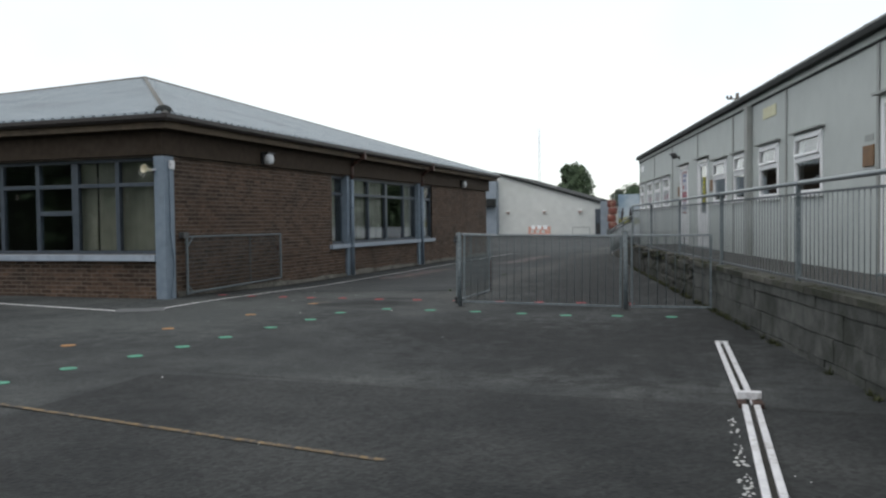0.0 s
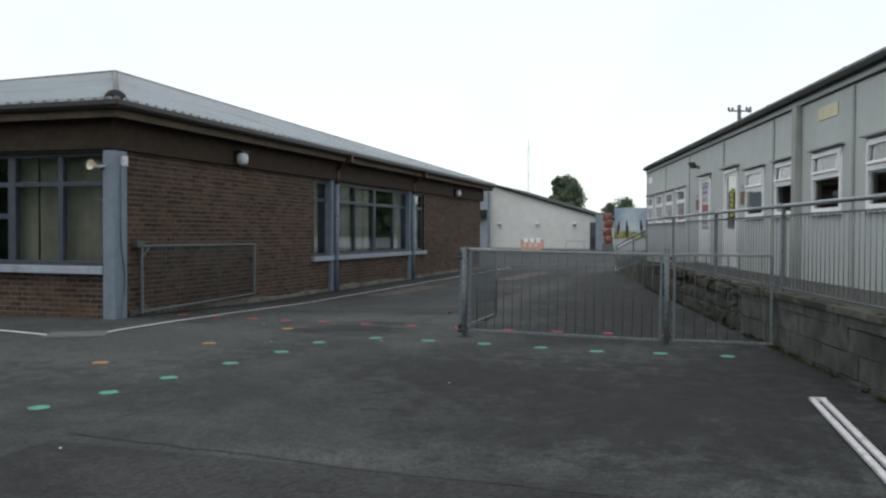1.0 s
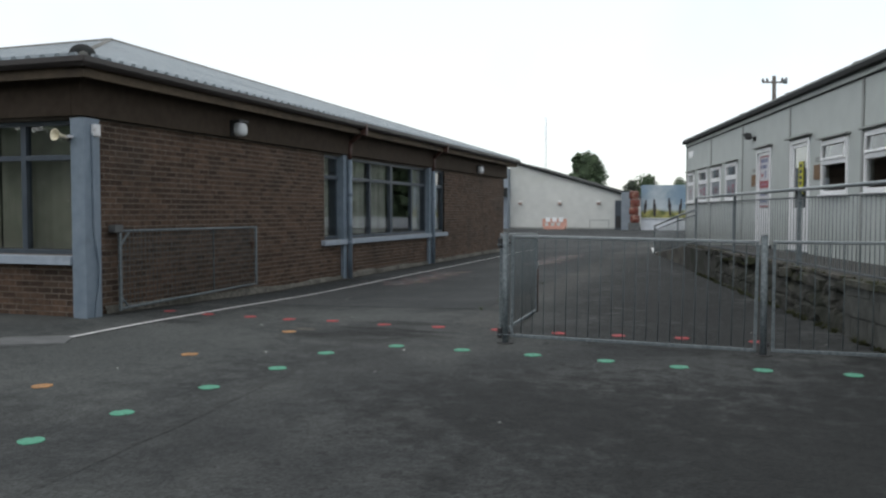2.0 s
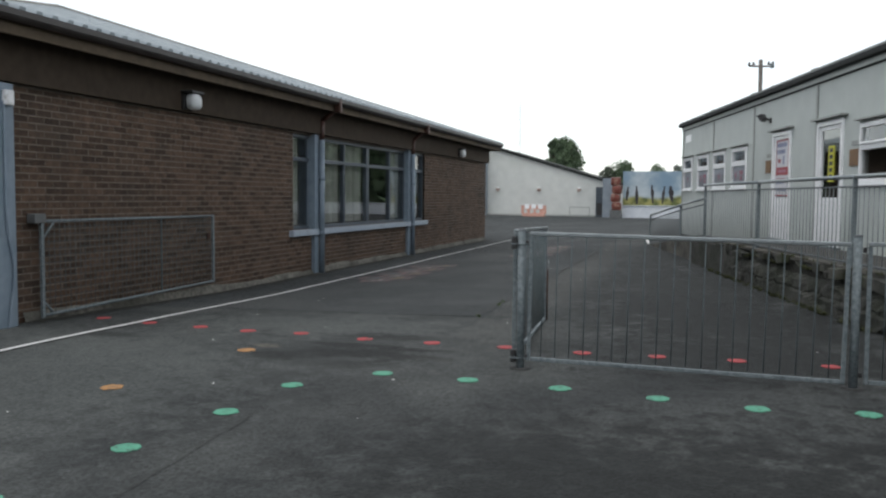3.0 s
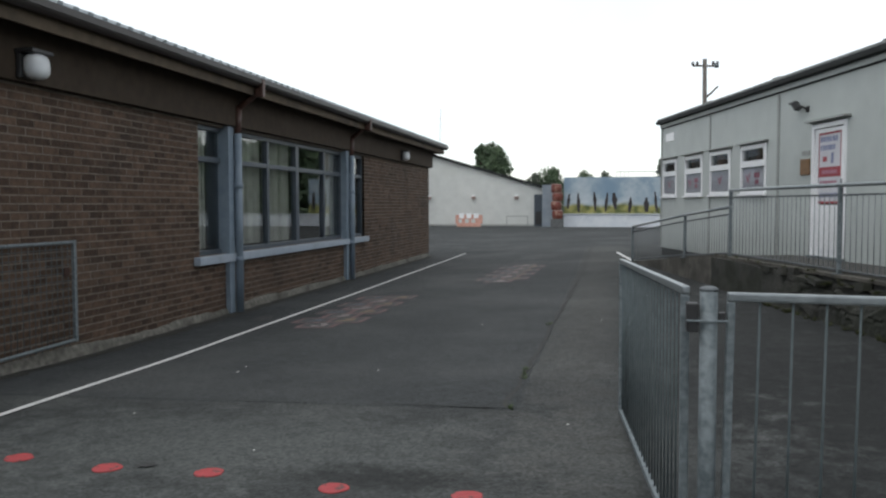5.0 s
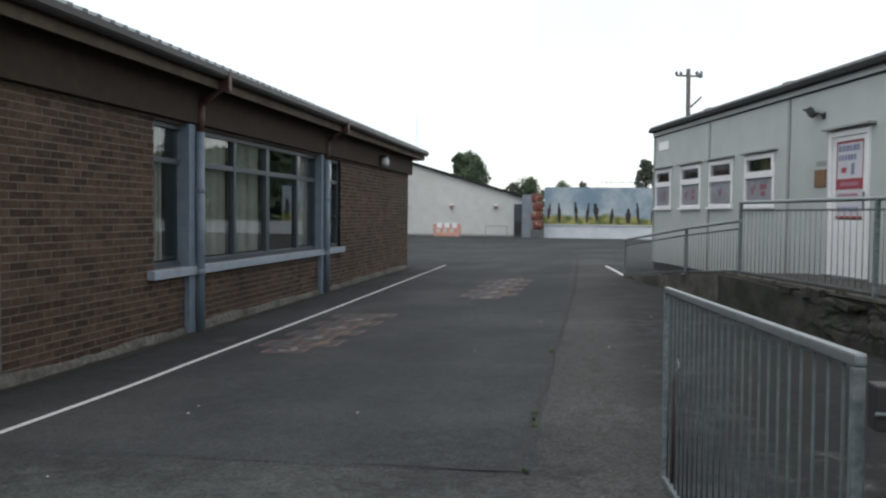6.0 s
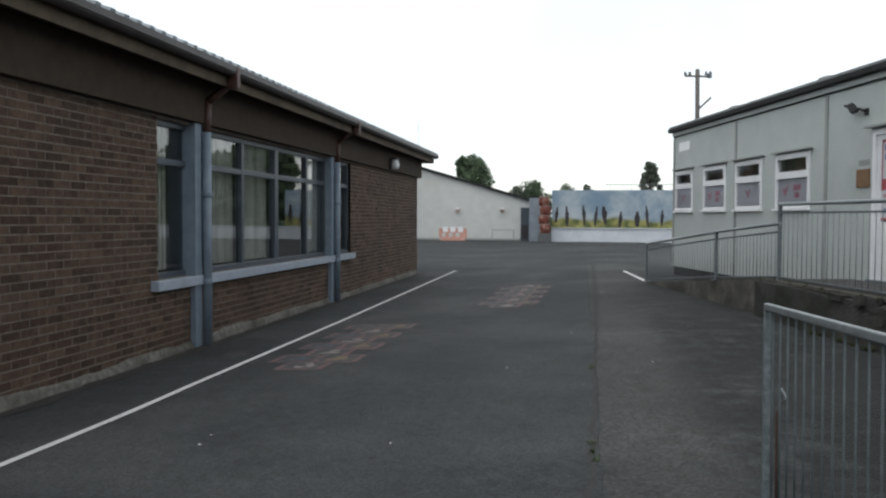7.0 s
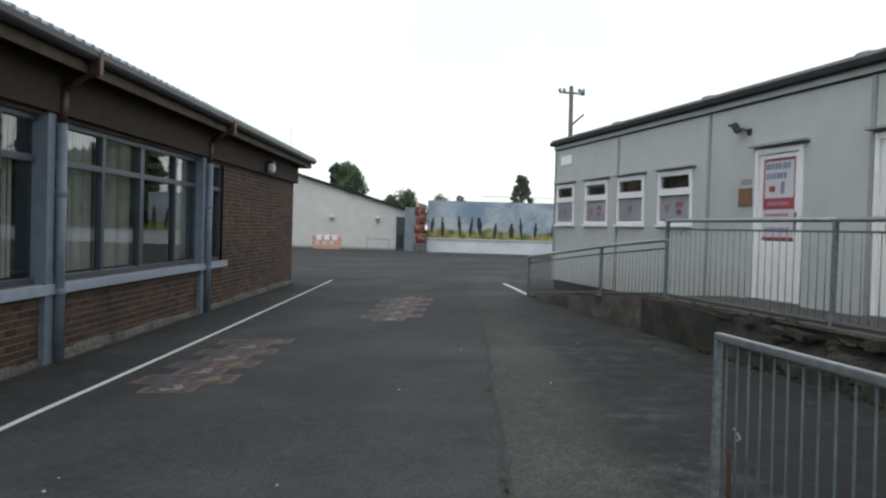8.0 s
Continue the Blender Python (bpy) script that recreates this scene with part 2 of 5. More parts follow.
M_CURTAIN = mat("olive_cream_fabric", (0.20, 0.20, 0.155), (0.27, 0.265, 0.21), 5, 0.9, bump=0.3, bscale=200, pieces=0.12)
M_LAMPGLASS = mat("opal_diffuser", (0.52, 0.54, 0.56), (0.60, 0.62, 0.63), 5, 0.3)
M_BLACK = mat("black_plastic", (0.018, 0.018, 0.019), (0.032, 0.032, 0.033), 9, 0.5)
M_CREAM = mat("cream_plastic", (0.60, 0.55, 0.40), (0.70, 0.65, 0.50), 8, 0.5)
M_OLIVE = mat("faded_cream_patch", (0.58, 0.56, 0.36), (0.66, 0.64, 0.44), 8, 0.6)
M_PLAQUE = mat("brown_plaque", (0.15, 0.08, 0.035), (0.21, 0.12, 0.055), 10, 0.6)
# brown of the reflected building, put into a board behind the glass
M_BROWN_REFLECTION = mat("brown_reflection", (0.10, 0.055, 0.038), (0.21, 0.115, 0.08), 3, 0.8, dirt=(0.03, 0.03, 0.03), dscale=1.3, dfrom=0.45, dto=0.6)
M_DOORPAPER = mat("door_poster_paper", (0.55, 0.55, 0.58), (0.62, 0.62, 0.65), 6, 0.45)
M_RED = mat("poster_red", (0.30, 0.035, 0.05), (0.36, 0.055, 0.07), 10, 0.5)
M_PINK = mat("poster_pink", (0.36, 0.13, 0.19), (0.42, 0.20, 0.25), 12, 0.5)
M_PAPER = mat("poster_paper", (0.50, 0.50, 0.55), (0.57, 0.57, 0.62), 6, 0.45)
M_INK = mat("poster_blue_ink", (0.17, 0.19, 0.32), (0.27, 0.29, 0.42), 12, 0.5)
M_YELLOW = mat("yellow_strip", (0.52, 0.50, 0.03), (0.60, 0.58, 0.06), 9, 0.5)
M_DOT_G = paint_worn("green_ground_paint", (0.095, 0.34, 0.225), (0.05, 0.075, 0.066), 0.53)
M_DOT_R = paint_worn("red_ground_paint", (0.40, 0.055, 0.06), (0.08, 0.055, 0.05), 0.53)
M_DOT_O = paint_worn("orange_ground_paint", (0.42, 0.22, 0.085), (0.085, 0.075, 0.062), 0.53)
M_LINE = paint_worn("white_line_paint", (0.72, 0.72, 0.71), (0.16, 0.16, 0.16), 0.62)
M_LINE_Y = paint_worn("yellow_line_paint", (0.23, 0.155, 0.07), (0.042, 0.041, 0.038), 0.44)
M_CHALK_R = paint_worn("faded_red_paint", (0.15, 0.078, 0.08), (0.038, 0.041, 0.042), 0.42, 9, 0.2)
M_CHALK_W = paint_worn("faded_pale_paint", (0.24, 0.21, 0.20), (0.04, 0.043, 0.044), 0.46, 9, 0.2)
M_CHALK_B = paint_worn("faded_blue_paint", (0.07, 0.085, 0.115), (0.038, 0.041, 0.043), 0.38, 8, 0.24)
M_CHALK_Y = paint_worn("faded_yellow_paint", (0.19, 0.135, 0.075), (0.04, 0.042, 0.042), 0.38, 8, 0.24)
M_CHALK_F = paint_worn("smudged_red_paint", (0.068, 0.052, 0.054), (0.036, 0.0395, 0.0405), 0.27, 6, 0.26)
M_SLAB = mat("pale_concrete", (0.09, 0.094, 0.095), (0.135, 0.14, 0.14), 6, 0.9, bump=0.5)
M_WHITEMETAL = mat("white_metal", (0.60, 0.60, 0.62), (0.76, 0.76, 0.77), 14, 0.4, dirt=(0.33, 0.31, 0.29), dscale=9, dfrom=0.52, dto=0.72, bump=0.2)
M_FLECK = mat("pale_flecks", (0.38, 0.38, 0.37), (0.52, 0.52, 0.50), 30, 0.8)
M_BARK = mat("bark", (0.07, 0.055, 0.04), (0.12, 0.10, 0.08), 8, 0.95, bump=0.6)
M_POLE = mat("weathered_pole_wood", (0.10, 0.09, 0.08), (0.16, 0.145, 0.13), 6, 0.9, bump=0.4)
M_LEAF = mat("leaves", (0.058, 0.095, 0.050), (0.115, 0.165, 0.09), 1.2, 0.7, pieces=0.4)
M_PINE = mat("pine_needles", (0.075, 0.095, 0.07), (0.115, 0.14, 0.10), 1.2, 0.75, pieces=0.35)
M_MAST = mat("pale_mast_steel", (0.55, 0.57, 0.58), (0.65, 0.67, 0.68), 4, 0.6)
M_WEED = mat("weed_green", (0.045, 0.075, 0.02), (0.08, 0.12, 0.04), 12, 0.8)
M_ORANGE = mat("faded_orange_plastic", (0.52, 0.26, 0.20), (0.60, 0.36, 0.29), 6, 0.5)
M_TUB = mat("red_tub", (0.11, 0.027, 0.02), (0.19, 0.05, 0.033), 3, 0.6, dirt=(0.30, 0.19, 0.14), dscale=5, dfrom=0.55, dto=0.6)
M_TERRA = mat("terracotta", (0.48, 0.35, 0.31), (0.56, 0.43, 0.38), 8, 0.8)
M_FIGURE = mat("mural_black", (0.025, 0.023, 0.025), (0.045, 0.04, 0.042), 3, 0.8)


def glass(name, tint):
    m = bpy.data.materials.new(name)
    m.use_nodes = True
    p = m.node_tree.nodes["Principled BSDF"]
    p.inputs["Base Color"].default_value = (*tint, 1)
    p.inputs["Transmission Weight"].default_value, p.inputs["Roughness"].default_value, p.inputs["IOR"].default_value = 1.0, 0.01, 1.5
    return m


M_GLASS = glass("window_glass", (0.80, 0.84, 0.84))


def mural_paint():
    """Hand-painted wall: blue sky with pale streaks over yellow-green grass, by height with an uneven brushed edge."""
    m = mat("mural_paint", (0.19, 0.28, 0.365), (0.31, 0.385, 0.44), 0.9, 0.8, dirt=(0.50, 0.55, 0.58), dscale=0.9, dfrom=0.46, dto=0.74)
    n, l = m.node_tree.nodes, m.node_tree.links
    p = n["Principled BSDF"]
    col = p.inputs["Base Color"].links[0].from_socket
    geo = [x for x in n if x.bl_idname == "ShaderNodeNewGeometry"][0]
    sep, wob, add = n.new("ShaderNodeSeparateXYZ"), n.new("ShaderNodeTexNoise"), n.new("ShaderNodeMath")
    l.new(geo.outputs["Position"], sep.inputs[0])
    l.new(geo.outputs["Position"], wob.inputs["Vector"])
    wob.inputs["Scale"].default_value = 0.8
    add.operation = "MULTIPLY_ADD"
    l.new(wob.outputs["Fac"], add.inputs[0])
    add.inputs[1].default_value = -0.9
    l.new(sep.outputs["Z"], add.inputs[2])
    rng = n.new("ShaderNodeMapRange")
    rng.inputs["From Min"].default_value, rng.inputs["From Max"].default_value = 0.84, 1.04
    l.new(add.outputs[0], rng.inputs["Value"])
    gn, gr = n.new("ShaderNodeTexNoise"), n.new("ShaderNodeValToRGB")
    gn.inputs["Scale"].default_value = 2.5
    l.new(geo.outputs["Position"], gn.inputs["Vector"])
    gr.color_ramp.elements[0].position, gr.color_ramp.elements[0].color = 0.35, (0.10, 0.12, 0.04, 1)
    gr.color_ramp.elements[1].position, gr.color_ramp.elements[1].color = 0.62, (0.33, 0.315, 0.11, 1)
    l.new(gn.outputs["Fac"], gr.inputs["Fac"])
    mix = n.new("ShaderNodeMix")
    mix.data_type = "RGBA"
    l.new(rng.outputs[0], mix.inputs["Factor"])
    l.new(gr.outputs["Color"], mix.inputs["A"])
    l.new(col, mix.inputs["B"])
    l.new(mix.outputs["Result"], p.inputs["Base Color"])
    return m


M_MURAL = mural_paint()


# ---- helpers for building ----
def ease(a, b, x):
    k = min(1, max(0, (x - a) / (b - a)))
    return k * k * (3 - 2 * k)


def ground_z(x, y):
    """The yard rises gently ahead, more along the cabin than along the brick building."""
    if y < 11.5:
        return 0.012 * (max(y, -10) - 11.5)
    near, d = ease(-9, -3.2, x), min(y, 33) - 11.5
    z = (1 - near) * (-0.085 * ease(12, 17, y)) + near * 0.0105 * d
    k = ease(33, 53, y)
    return z * (1 - k) + 0.27 * k


def mesh_ob(name, me, material, parent=None, label=""):
    me.materials.append(material)
    ob = new(name, me)
    ob.parent = parent
    if label:
        ob["label"] = label
    return ob


def part(name, bm, material, parent, label=""):
    me = bpy.data.meshes.new(name)
    bmesh.ops.recalc_face_normals(bm, faces=bm.faces)
    bm.to_mesh(me)
    bm.free()
    return mesh_ob(name, me, material, parent, label)


def lone(name, bm, material, label, category, group="", kind="", m=None):
    """A thing of one mesh."""
    ob = part(name, bm, material, None)
    if m is not None:
        ob.matrix_world = m
    return tagged(ob, label, category, group, kind)


def thing(name, m, label, category, group="", kind=""):
    ob = new(name)
    ob.empty_display_size = 0.2
    ob.matrix_world = m
    return tagged(ob, label, category, group, kind)


def box(bm, x0, x1, y0, y1, z0, z1, bevel=0.0, m=None):
    """Adds a box, its edges rounded by bevel."""
    t = bmesh.new()
    bmesh.ops.create_cube(t, size=1)
    for v in t.verts:
        v.co = ((x0 + x1) / 2 + v.co.x * (x1 - x0), (y0 + y1) / 2 + v.co.y * (y1 - y0), (z0 + z1) / 2 + v.co.z * (z1 - z0))
    if bevel:
        bmesh.ops.bevel(t, geom=t.edges[:], offset=bevel, segments=2, affect="EDGES", profile=0.6)
    join(bm, t, m)
    return bm


def join(bm, t, m=None):
    made = {}
    for v in t.verts:
        made[v] = bm.verts.new(m @ v.co if m else v.co)
    for f in t.faces:
        bm.faces.new([made[v] for v in f.verts]).smooth = f.smooth
    t.free()


def tube(bm, a, b, r, r2=None, seg=10):
    """Adds a round bar from a to b."""
    a, b = Vector(a), Vector(b)
    t = bmesh.new()
    bmesh.ops.create_cone(t, cap_ends=True, segments=seg, radius1=r, radius2=r if r2 is None else r2, depth=(b - a).length)
    for f in t.faces:
        f.smooth = len(f.verts) == 4
    q = (b - a).to_track_quat("Z", "Y").to_matrix().to_4x4()
    join(bm, t, Matrix.Translation((a + b) / 2) @ q)
    return bm


def lathe(bm, profile, seg=16, m=None):
    """Adds a round body from (radius, height) pairs."""
    t = bmesh.new()
    rings = [[t.verts.new((r * math.cos(k * math.tau / seg), r * math.sin(k * math.tau / seg), z)) for k in range(seg)] for r, z in profile]
    for lo, hi in zip(rings, rings[1:]):
        for k in range(seg):
            t.faces.new((lo[k], lo[(k + 1) % seg], hi[(k + 1) % seg], hi[k])).smooth = True
    t.faces.new(rings[0][::-1])
    t.faces.new(rings[-1])
    join(bm, t, m)
    return bm


def nb():
    return bmesh.new()


def boxes_mesh(name, rows):
    """One mesh of many plain boxes, quickly."""
    verts, faces = [], []
    for x0, x1, y0, y1, z0, z1 in rows:
        k = len(verts)
        verts += [(x0, y0, z0), (x1, y0, z0), (x1, y1, z0), (x0, y1, z0), (x0, y0, z1), (x1, y0, z1), (x1, y1, z1), (x0, y1, z1)]
        faces += [(k, k + 3, k + 2, k + 1), (k + 4, k + 5, k + 6, k + 7), (k, k + 1, k + 5, k + 4), (k + 1, k + 2, k + 6, k + 5), (k + 2, k + 3, k + 7, k + 6), (k + 3, k, k + 4, k + 7)]
    me = bpy.data.meshes.new(name)
    me.from_pydata(verts, [], faces)
    return me


def holed(bm, u0, u1, z0, z1, holes, v0, v1, swap=False):
    """A wall slab between v0 and v1 with openings (u0, u1, z0, z1) that go through it. swap: runs along y instead of x."""
    us = sorted({u0, u1, *(h[0] for h in holes), *(h[1] for h in holes)})
    zs = sorted({z0, z1, *(h[2] for h in holes), *(h[3] for h in holes)})

    def solid(i, k):
        if not (0 <= i < len(us) - 1 and 0 <= k < len(zs) - 1):
            return False
        cu, cz = (us[i] + us[i + 1]) / 2, (zs[k] + zs[k + 1]) / 2
        return not any(h[0] < cu < h[1] and h[2] < cz < h[3] for h in holes)
    memo = {}

    def vert(u, v, z):
        key = (round(u, 5), round(v, 5), round(z, 5))
        if key not in memo:
            memo[key] = bm.verts.new((v, u, z) if swap else (u, v, z))
        return memo[key]
    for i in range(len(us) - 1):
        for k in range(len(zs) - 1):
            if not solid(i, k):
                continue
            a, b, c, d = us[i], us[i + 1], zs[k], zs[k + 1]
            for v in (v0, v1):
                bm.faces.new([vert(a, v, c), vert(b, v, c), vert(b, v, d), vert(a, v, d)])
            for ok, p, q in ((solid(i - 1, k), (a, c), (a, d)), (solid(i + 1, k), (b, c), (b, d)), (solid(i, k - 1), (a, c), (b, c)), (solid(i, k + 1), (a, d), (b, d))):
                if not ok:
                    bm.faces.new([vert(p[0], v0, p[1]), vert(q[0], v0, q[1]), vert(q[0], v1, q[1]), vert(p[0], v1, p[1])])
    return bm


def sheet(name, xs, ys, lift, material, label, category, kind, ragged=0.0):
    """Part of the ground surface as a grid that follows its slope."""
    if lift:
        # the rim dips into the ground below
        xs, ys = [xs[0] - 0.035, *xs, xs[-1] + 0.035], [ys[0] - 0.035, *ys, ys[-1] + 0.035]
    verts = []
    for j, y in enumerate(ys):
        for i, x in enumerate(xs):
            rim = i in (0, len(xs) - 1) or j in (0, len(ys) - 1)
            e = ragged if i in (0, len(xs) - 1) or j in (0, len(ys) - 1) else 0
            dx, dy = e * random.uniform(-1, 1), e * random.uniform(-1, 1)
            verts.append((x + dx, y + dy, ground_z(x + dx, y + dy) + (-0.002 if rim and lift else lift)))
    n = len(xs)
    faces = [(j * n + i, j * n + i + 1, (j + 1) * n + i + 1, (j + 1) * n + i) for j in range(len(ys) - 1) for i in range(n - 1)]
    me = bpy.data.meshes.new(name)
    me.from_pydata(verts, [], faces)
    return tagged(mesh_ob(name, me, material), label, category, "", kind)


def ribbon(bm, pts, width, lift=0.011, step=0.25, ragged=0.0):
    """A painted or sunk line on the ground through pts."""
    for (xa, ya), (xb, yb) in zip(pts, pts[1:]):
        length = math.hypot(xb - xa, yb - ya)
        nx, ny = -(yb - ya) / length * width / 2, (xb - xa) / length * width / 2
        count = max(1, int(length / step))
        last = None
        for k in range(count + 1):
            x, y = xa + (xb - xa) * k / count, ya + (yb - ya) * k / count
            j, w = random.uniform(-ragged, ragged), 1 + random.uniform(-1, 1) * min(1, ragged * 30) * 0.4
            row = [bm.verts.new((px, py, ground_z(px, py) + lift)) for px, py in ((x + nx * w + j, y + ny * w + j), (x - nx * w + j, y - ny * w + j))]
            if last:
                bm.faces.new((last[0], last[1], row[1], row[0]))
            last = row
    return bm


# ---- ground ----
far = [90, 140, 220, 350, 600]
xs = [-v for v in far[::-1]] + list(np.arange(-60, -14, 4.0)) + list(np.arange(-14, 6.01, 0.5)) + list(np.arange(10, 61, 5.0)) + far
ys = [-v for v in far[::-1]] + list(np.arange(-60, -10, 5.0)) + list(np.arange(-10, 60.01, 0.5)) + list(np.arange(65, 86, 5.0)) + far
sheet("ground", xs, ys, 0.0, M_GROUND, "old grey tarmac school yard, worn and dusty", "ground", "structure")
sheet("ground_patch", list(np.arange(-8.9, -4.5, 0.4)) + [-4.5], list(np.arange(14.5, 33.8, 0.3)), 0.006, M_PATCH, "newer dark smooth tarmac strip beside the brick building", "tarmac", "structure", 0.03)
sheet("ground_far", list(np.arange(-30, 20.1, 1.0)), list(np.arange(33.9, 53.2, 0.5)), 0.005, M_PATCH, "dark smooth tarmac of the yard before the far wall", "tarmac", "structure", 0.03)
sheet("ground_coarse", list(np.arange(-4.65, 1.3, 0.4)) + [1.3], list(np.arange(-6, 6.3, 0.4)) + [6.42], 0.006, M_COARSE, "coarse dark tarmac with exposed stone chips", "tarmac", "structure", 0.02)

crack = lambda pts, w, r: lone("tarmac_joint", ribbon(nb(), pts, w, 0.010, 0.18, r), M_CRACK, "dark weathered joint between two tarmac layers", "joint", "tarmac joints", "structure")
crack([(-4.86, 10.2), (-4.74, 8.73), (-4.67, 7.52), (-4.66, 6.6)], 0.007, 0.012)
crack([(-4.68, 6.62), (-2.4, 6.45), (0.2, 6.42), (1.1, 6.33)], 0.015, 0.016)
crack([(-4.56, 14.5), (-4.5, 17.4), (-4.44, 20.5), (-4.36, 26), (-4.35, 33.8)], 0.03, 0.022)
crack([(-6.9, 14.53), (-6.3, 14.52)], 0.006, 0.01)
crack([(-5.5, 14.52), (-4.5, 14.5)], 0.01, 0.012)


def blot(name, x, y, rx, ry, material, label, category, lift=0.0085):
    """An uneven flat stain on the ground."""
    bm, n = nb(), 40
    ph = random.uniform(0, 9)
    mid = bm.verts.new((x, y, ground_z(x, y) + lift))
    ring = []
    for k in range(n):
        a = k * math.tau / n
        r = 0.72 + 0.28 * math.sin(3 * a + ph) * math.sin(5 * a + 2 * ph) + 0.22 * noise.noise(Vector((math.cos(a) * 2.2 + ph, math.sin(a) * 2.2, ph)))
        px, py = x + rx * r * math.cos(a), y + ry * r * math.sin(a)
        ring.append(bm.verts.new((px, py, ground_z(px, py) + lift)))
    for k in range(n):
        bm.faces.new((mid, ring[k], ring[(k + 1) % n]))
    return lone(name, bm, material, label, category, "", "structure")


# the two small holes are flat, their depth only a dark colour
blot("drain_hole", -6.29, 12.97, 0.07, 0.05, M_STAIN, "small flat dark spot drawn as a hole in the tarmac", "drain")
blot("drain_hole", -5.86, 12.25, 0.035, 0.025, M_STAIN, "tiny flat dark spot drawn as a hole in a pale dusty spot", "drain")
blot("drain_hole", -8.25, 19.1, 0.16, 0.3, M_STAIN, "dark damp gully at the foot of the drainpipe", "drain")

# pale concrete slab at the corner of the painted line
lone("concrete_slab", box(nb(), -0.36, 0.36, -0.27, 0.27, -0.05, 0.014, 0.01), M_SLAB, "pale flat concrete slab set in the tarmac", "slab", m=pose(-8.12, 10.62, ground_z(-8.1, 10.6), 0, 0, 30))

lone("soil_strip", ribbon(nb(), [(-8.83, 12.6), (-8.81, 18), (-8.81, 32.5)], 0.15, 0.0125, 0.2, 0.03), M_SOIL, "dark damp soil along the foot of the brick wall", "soil", "", "structure")

# painted lines
lone("painted_line", ribbon(nb(), [(-7.9, 10.9), (-7.84, 12.9), (-7.91, 15.1), (-7.95, 17.4), (-7.95, 22), (-8.05, 33.6)], 0.058), M_LINE, "white painted line along the brick building", "line", "white lines", "structure")
lone("painted_line", ribbon(nb(), [(-8.42, 10.44), (-11.19, 10.94), (-15, 11.55)], 0.07), M_LINE, "white painted line before the front windows", "line", "white lines", "structure")
lone("painted_line", ribbon(nb(), [(-3.66, 30.4), (-3.36, 27.5)], 0.08), M_LINE, "short white painted line at the ramp's foot", "line", "white lines", "structure")
lone("yellow_line", ribbon(nb(), [(-8.5, 5.65), (-4.98, 5.07), (-2.79, 4.71), (-1.64, 4.53)], 0.045, 0.012), M_LINE_Y, "worn thin yellow painted line on the tarmac", "line", "", "structure")


def dot(x, y, r, material, label, group):
    bm, n = nb(), 20
    top = [bm.verts.new((r * math.cos(k * math.tau / n) * random.uniform(0.9, 1.06), r * math.sin(k * math.tau / n) * random.uniform(0.9, 1.06), 0.0)) for k in range(n)]
    low = [bm.verts.new((v.co.x * 1.03, v.co.y * 1.03, -0.004)) for v in top]
    bm.faces.new(top)
    for k in range(n):
        bm.faces.new((top[k], low[k], low[(k + 1) % n], top[(k + 1) % n]))
    lone("painted_dot", bm, material, label, "dot", group, m=Matrix.Translation((x, y, ground_z(x, y) + 0.0065)))


for x, y in ((-5.68, 5.73), (-5.6, 6.43), (-5.44, 7.16), (-5.33, 7.79), (-5.27, 8.5), (-5.17, 9.34), (-5.05, 10.15), (-4.98, 10.92), (-4.50, 11.47), (-3.83, 11.46), (-3.14, 11.41), (-2.47, 11.33), (-1.84, 11.25), (-1.18, 11.32), (-0.5, 11.34)):
    dot(x, y, 0.078, M_DOT_G, "round green dot painted on the tarmac", "green dots in a row")
for x, y in ((-6.66, 7.57), (-6.41, 8.98), (-6.15, 10.47), (-5.95, 11.97)):
    dot(x, y, 0.078, M_DOT_O, "round pale orange dot painted on the tarmac", "orange dots in a row")
for x, y in ((-8.42, 13.22), (-7.72, 13.06), (-7.06, 12.98), (-6.47, 12.90), (-5.90, 12.92), (-5.19, 12.80), (-4.53, 12.80), (-3.85, 12.80), (-3.16, 12.75), (-2.54, 12.79), (-1.90, 12.82), (-1.19, 12.81)):
    dot(x, y, 0.075, M_DOT_R, "round red dot painted on the tarmac", "red dots in a row")


def hopscotch(x, y, cell, rows, turn):
    """A faded playground grid: outlines of squares, some filled."""
    top = thing("hopscotch_grid", pose(0, 0, 0), "faded red hopscotch grid painted on the tarmac", "ground marking", "hopscotch grids")
    c, s = math.cos(radians(turn)), math.sin(radians(turn))
    at = lambda u, v: (x + u * c - v * s, y + u * s + v * c)
    for r in range(rows):
        for u0 in ((-cell / 2,) if r % 2 == 0 else (-cell, 0)):
            v0 = r * cell
            loop = [at(u0, v0), at(u0 + cell, v0), at(u0 + cell, v0 + cell), at(u0, v0 + cell), at(u0, v0)]
            part("fill", ribbon(nb(), [at(u0 + cell / 2, v0 + 0.02), at(u0 + cell / 2, v0 + cell - 0.02)], cell * 0.94, 0.0095, 0.1, 0.004), M_CHALK_F, top, "smudged faded red square")
            part("outline", ribbon(nb(), loop, 0.065, 0.0105, 0.1, 0.012), M_CHALK_R, top)
            ink = (M_CHALK_W, M_CHALK_R, M_CHALK_B, M_CHALK_Y)[(r * 2 + int(u0 > -0.1)) % 4]
            mu, mv = u0 + cell * 0.5, v0 + cell * 0.5
            part("numeral_bar", ribbon(nb(), [at(mu - 0.10, mv - 0.08), at(mu + 0.10, mv - 0.05), at(mu - 0.02, mv + 0.12)], 0.10, 0.0118, 0.06, 0.022), ink, top, "faded painted bar")


hopscotch(-7.27, 18.25, 0.42, 8, -1)
hopscotch(-5.78, 23.4, 0.44, 9, -2)

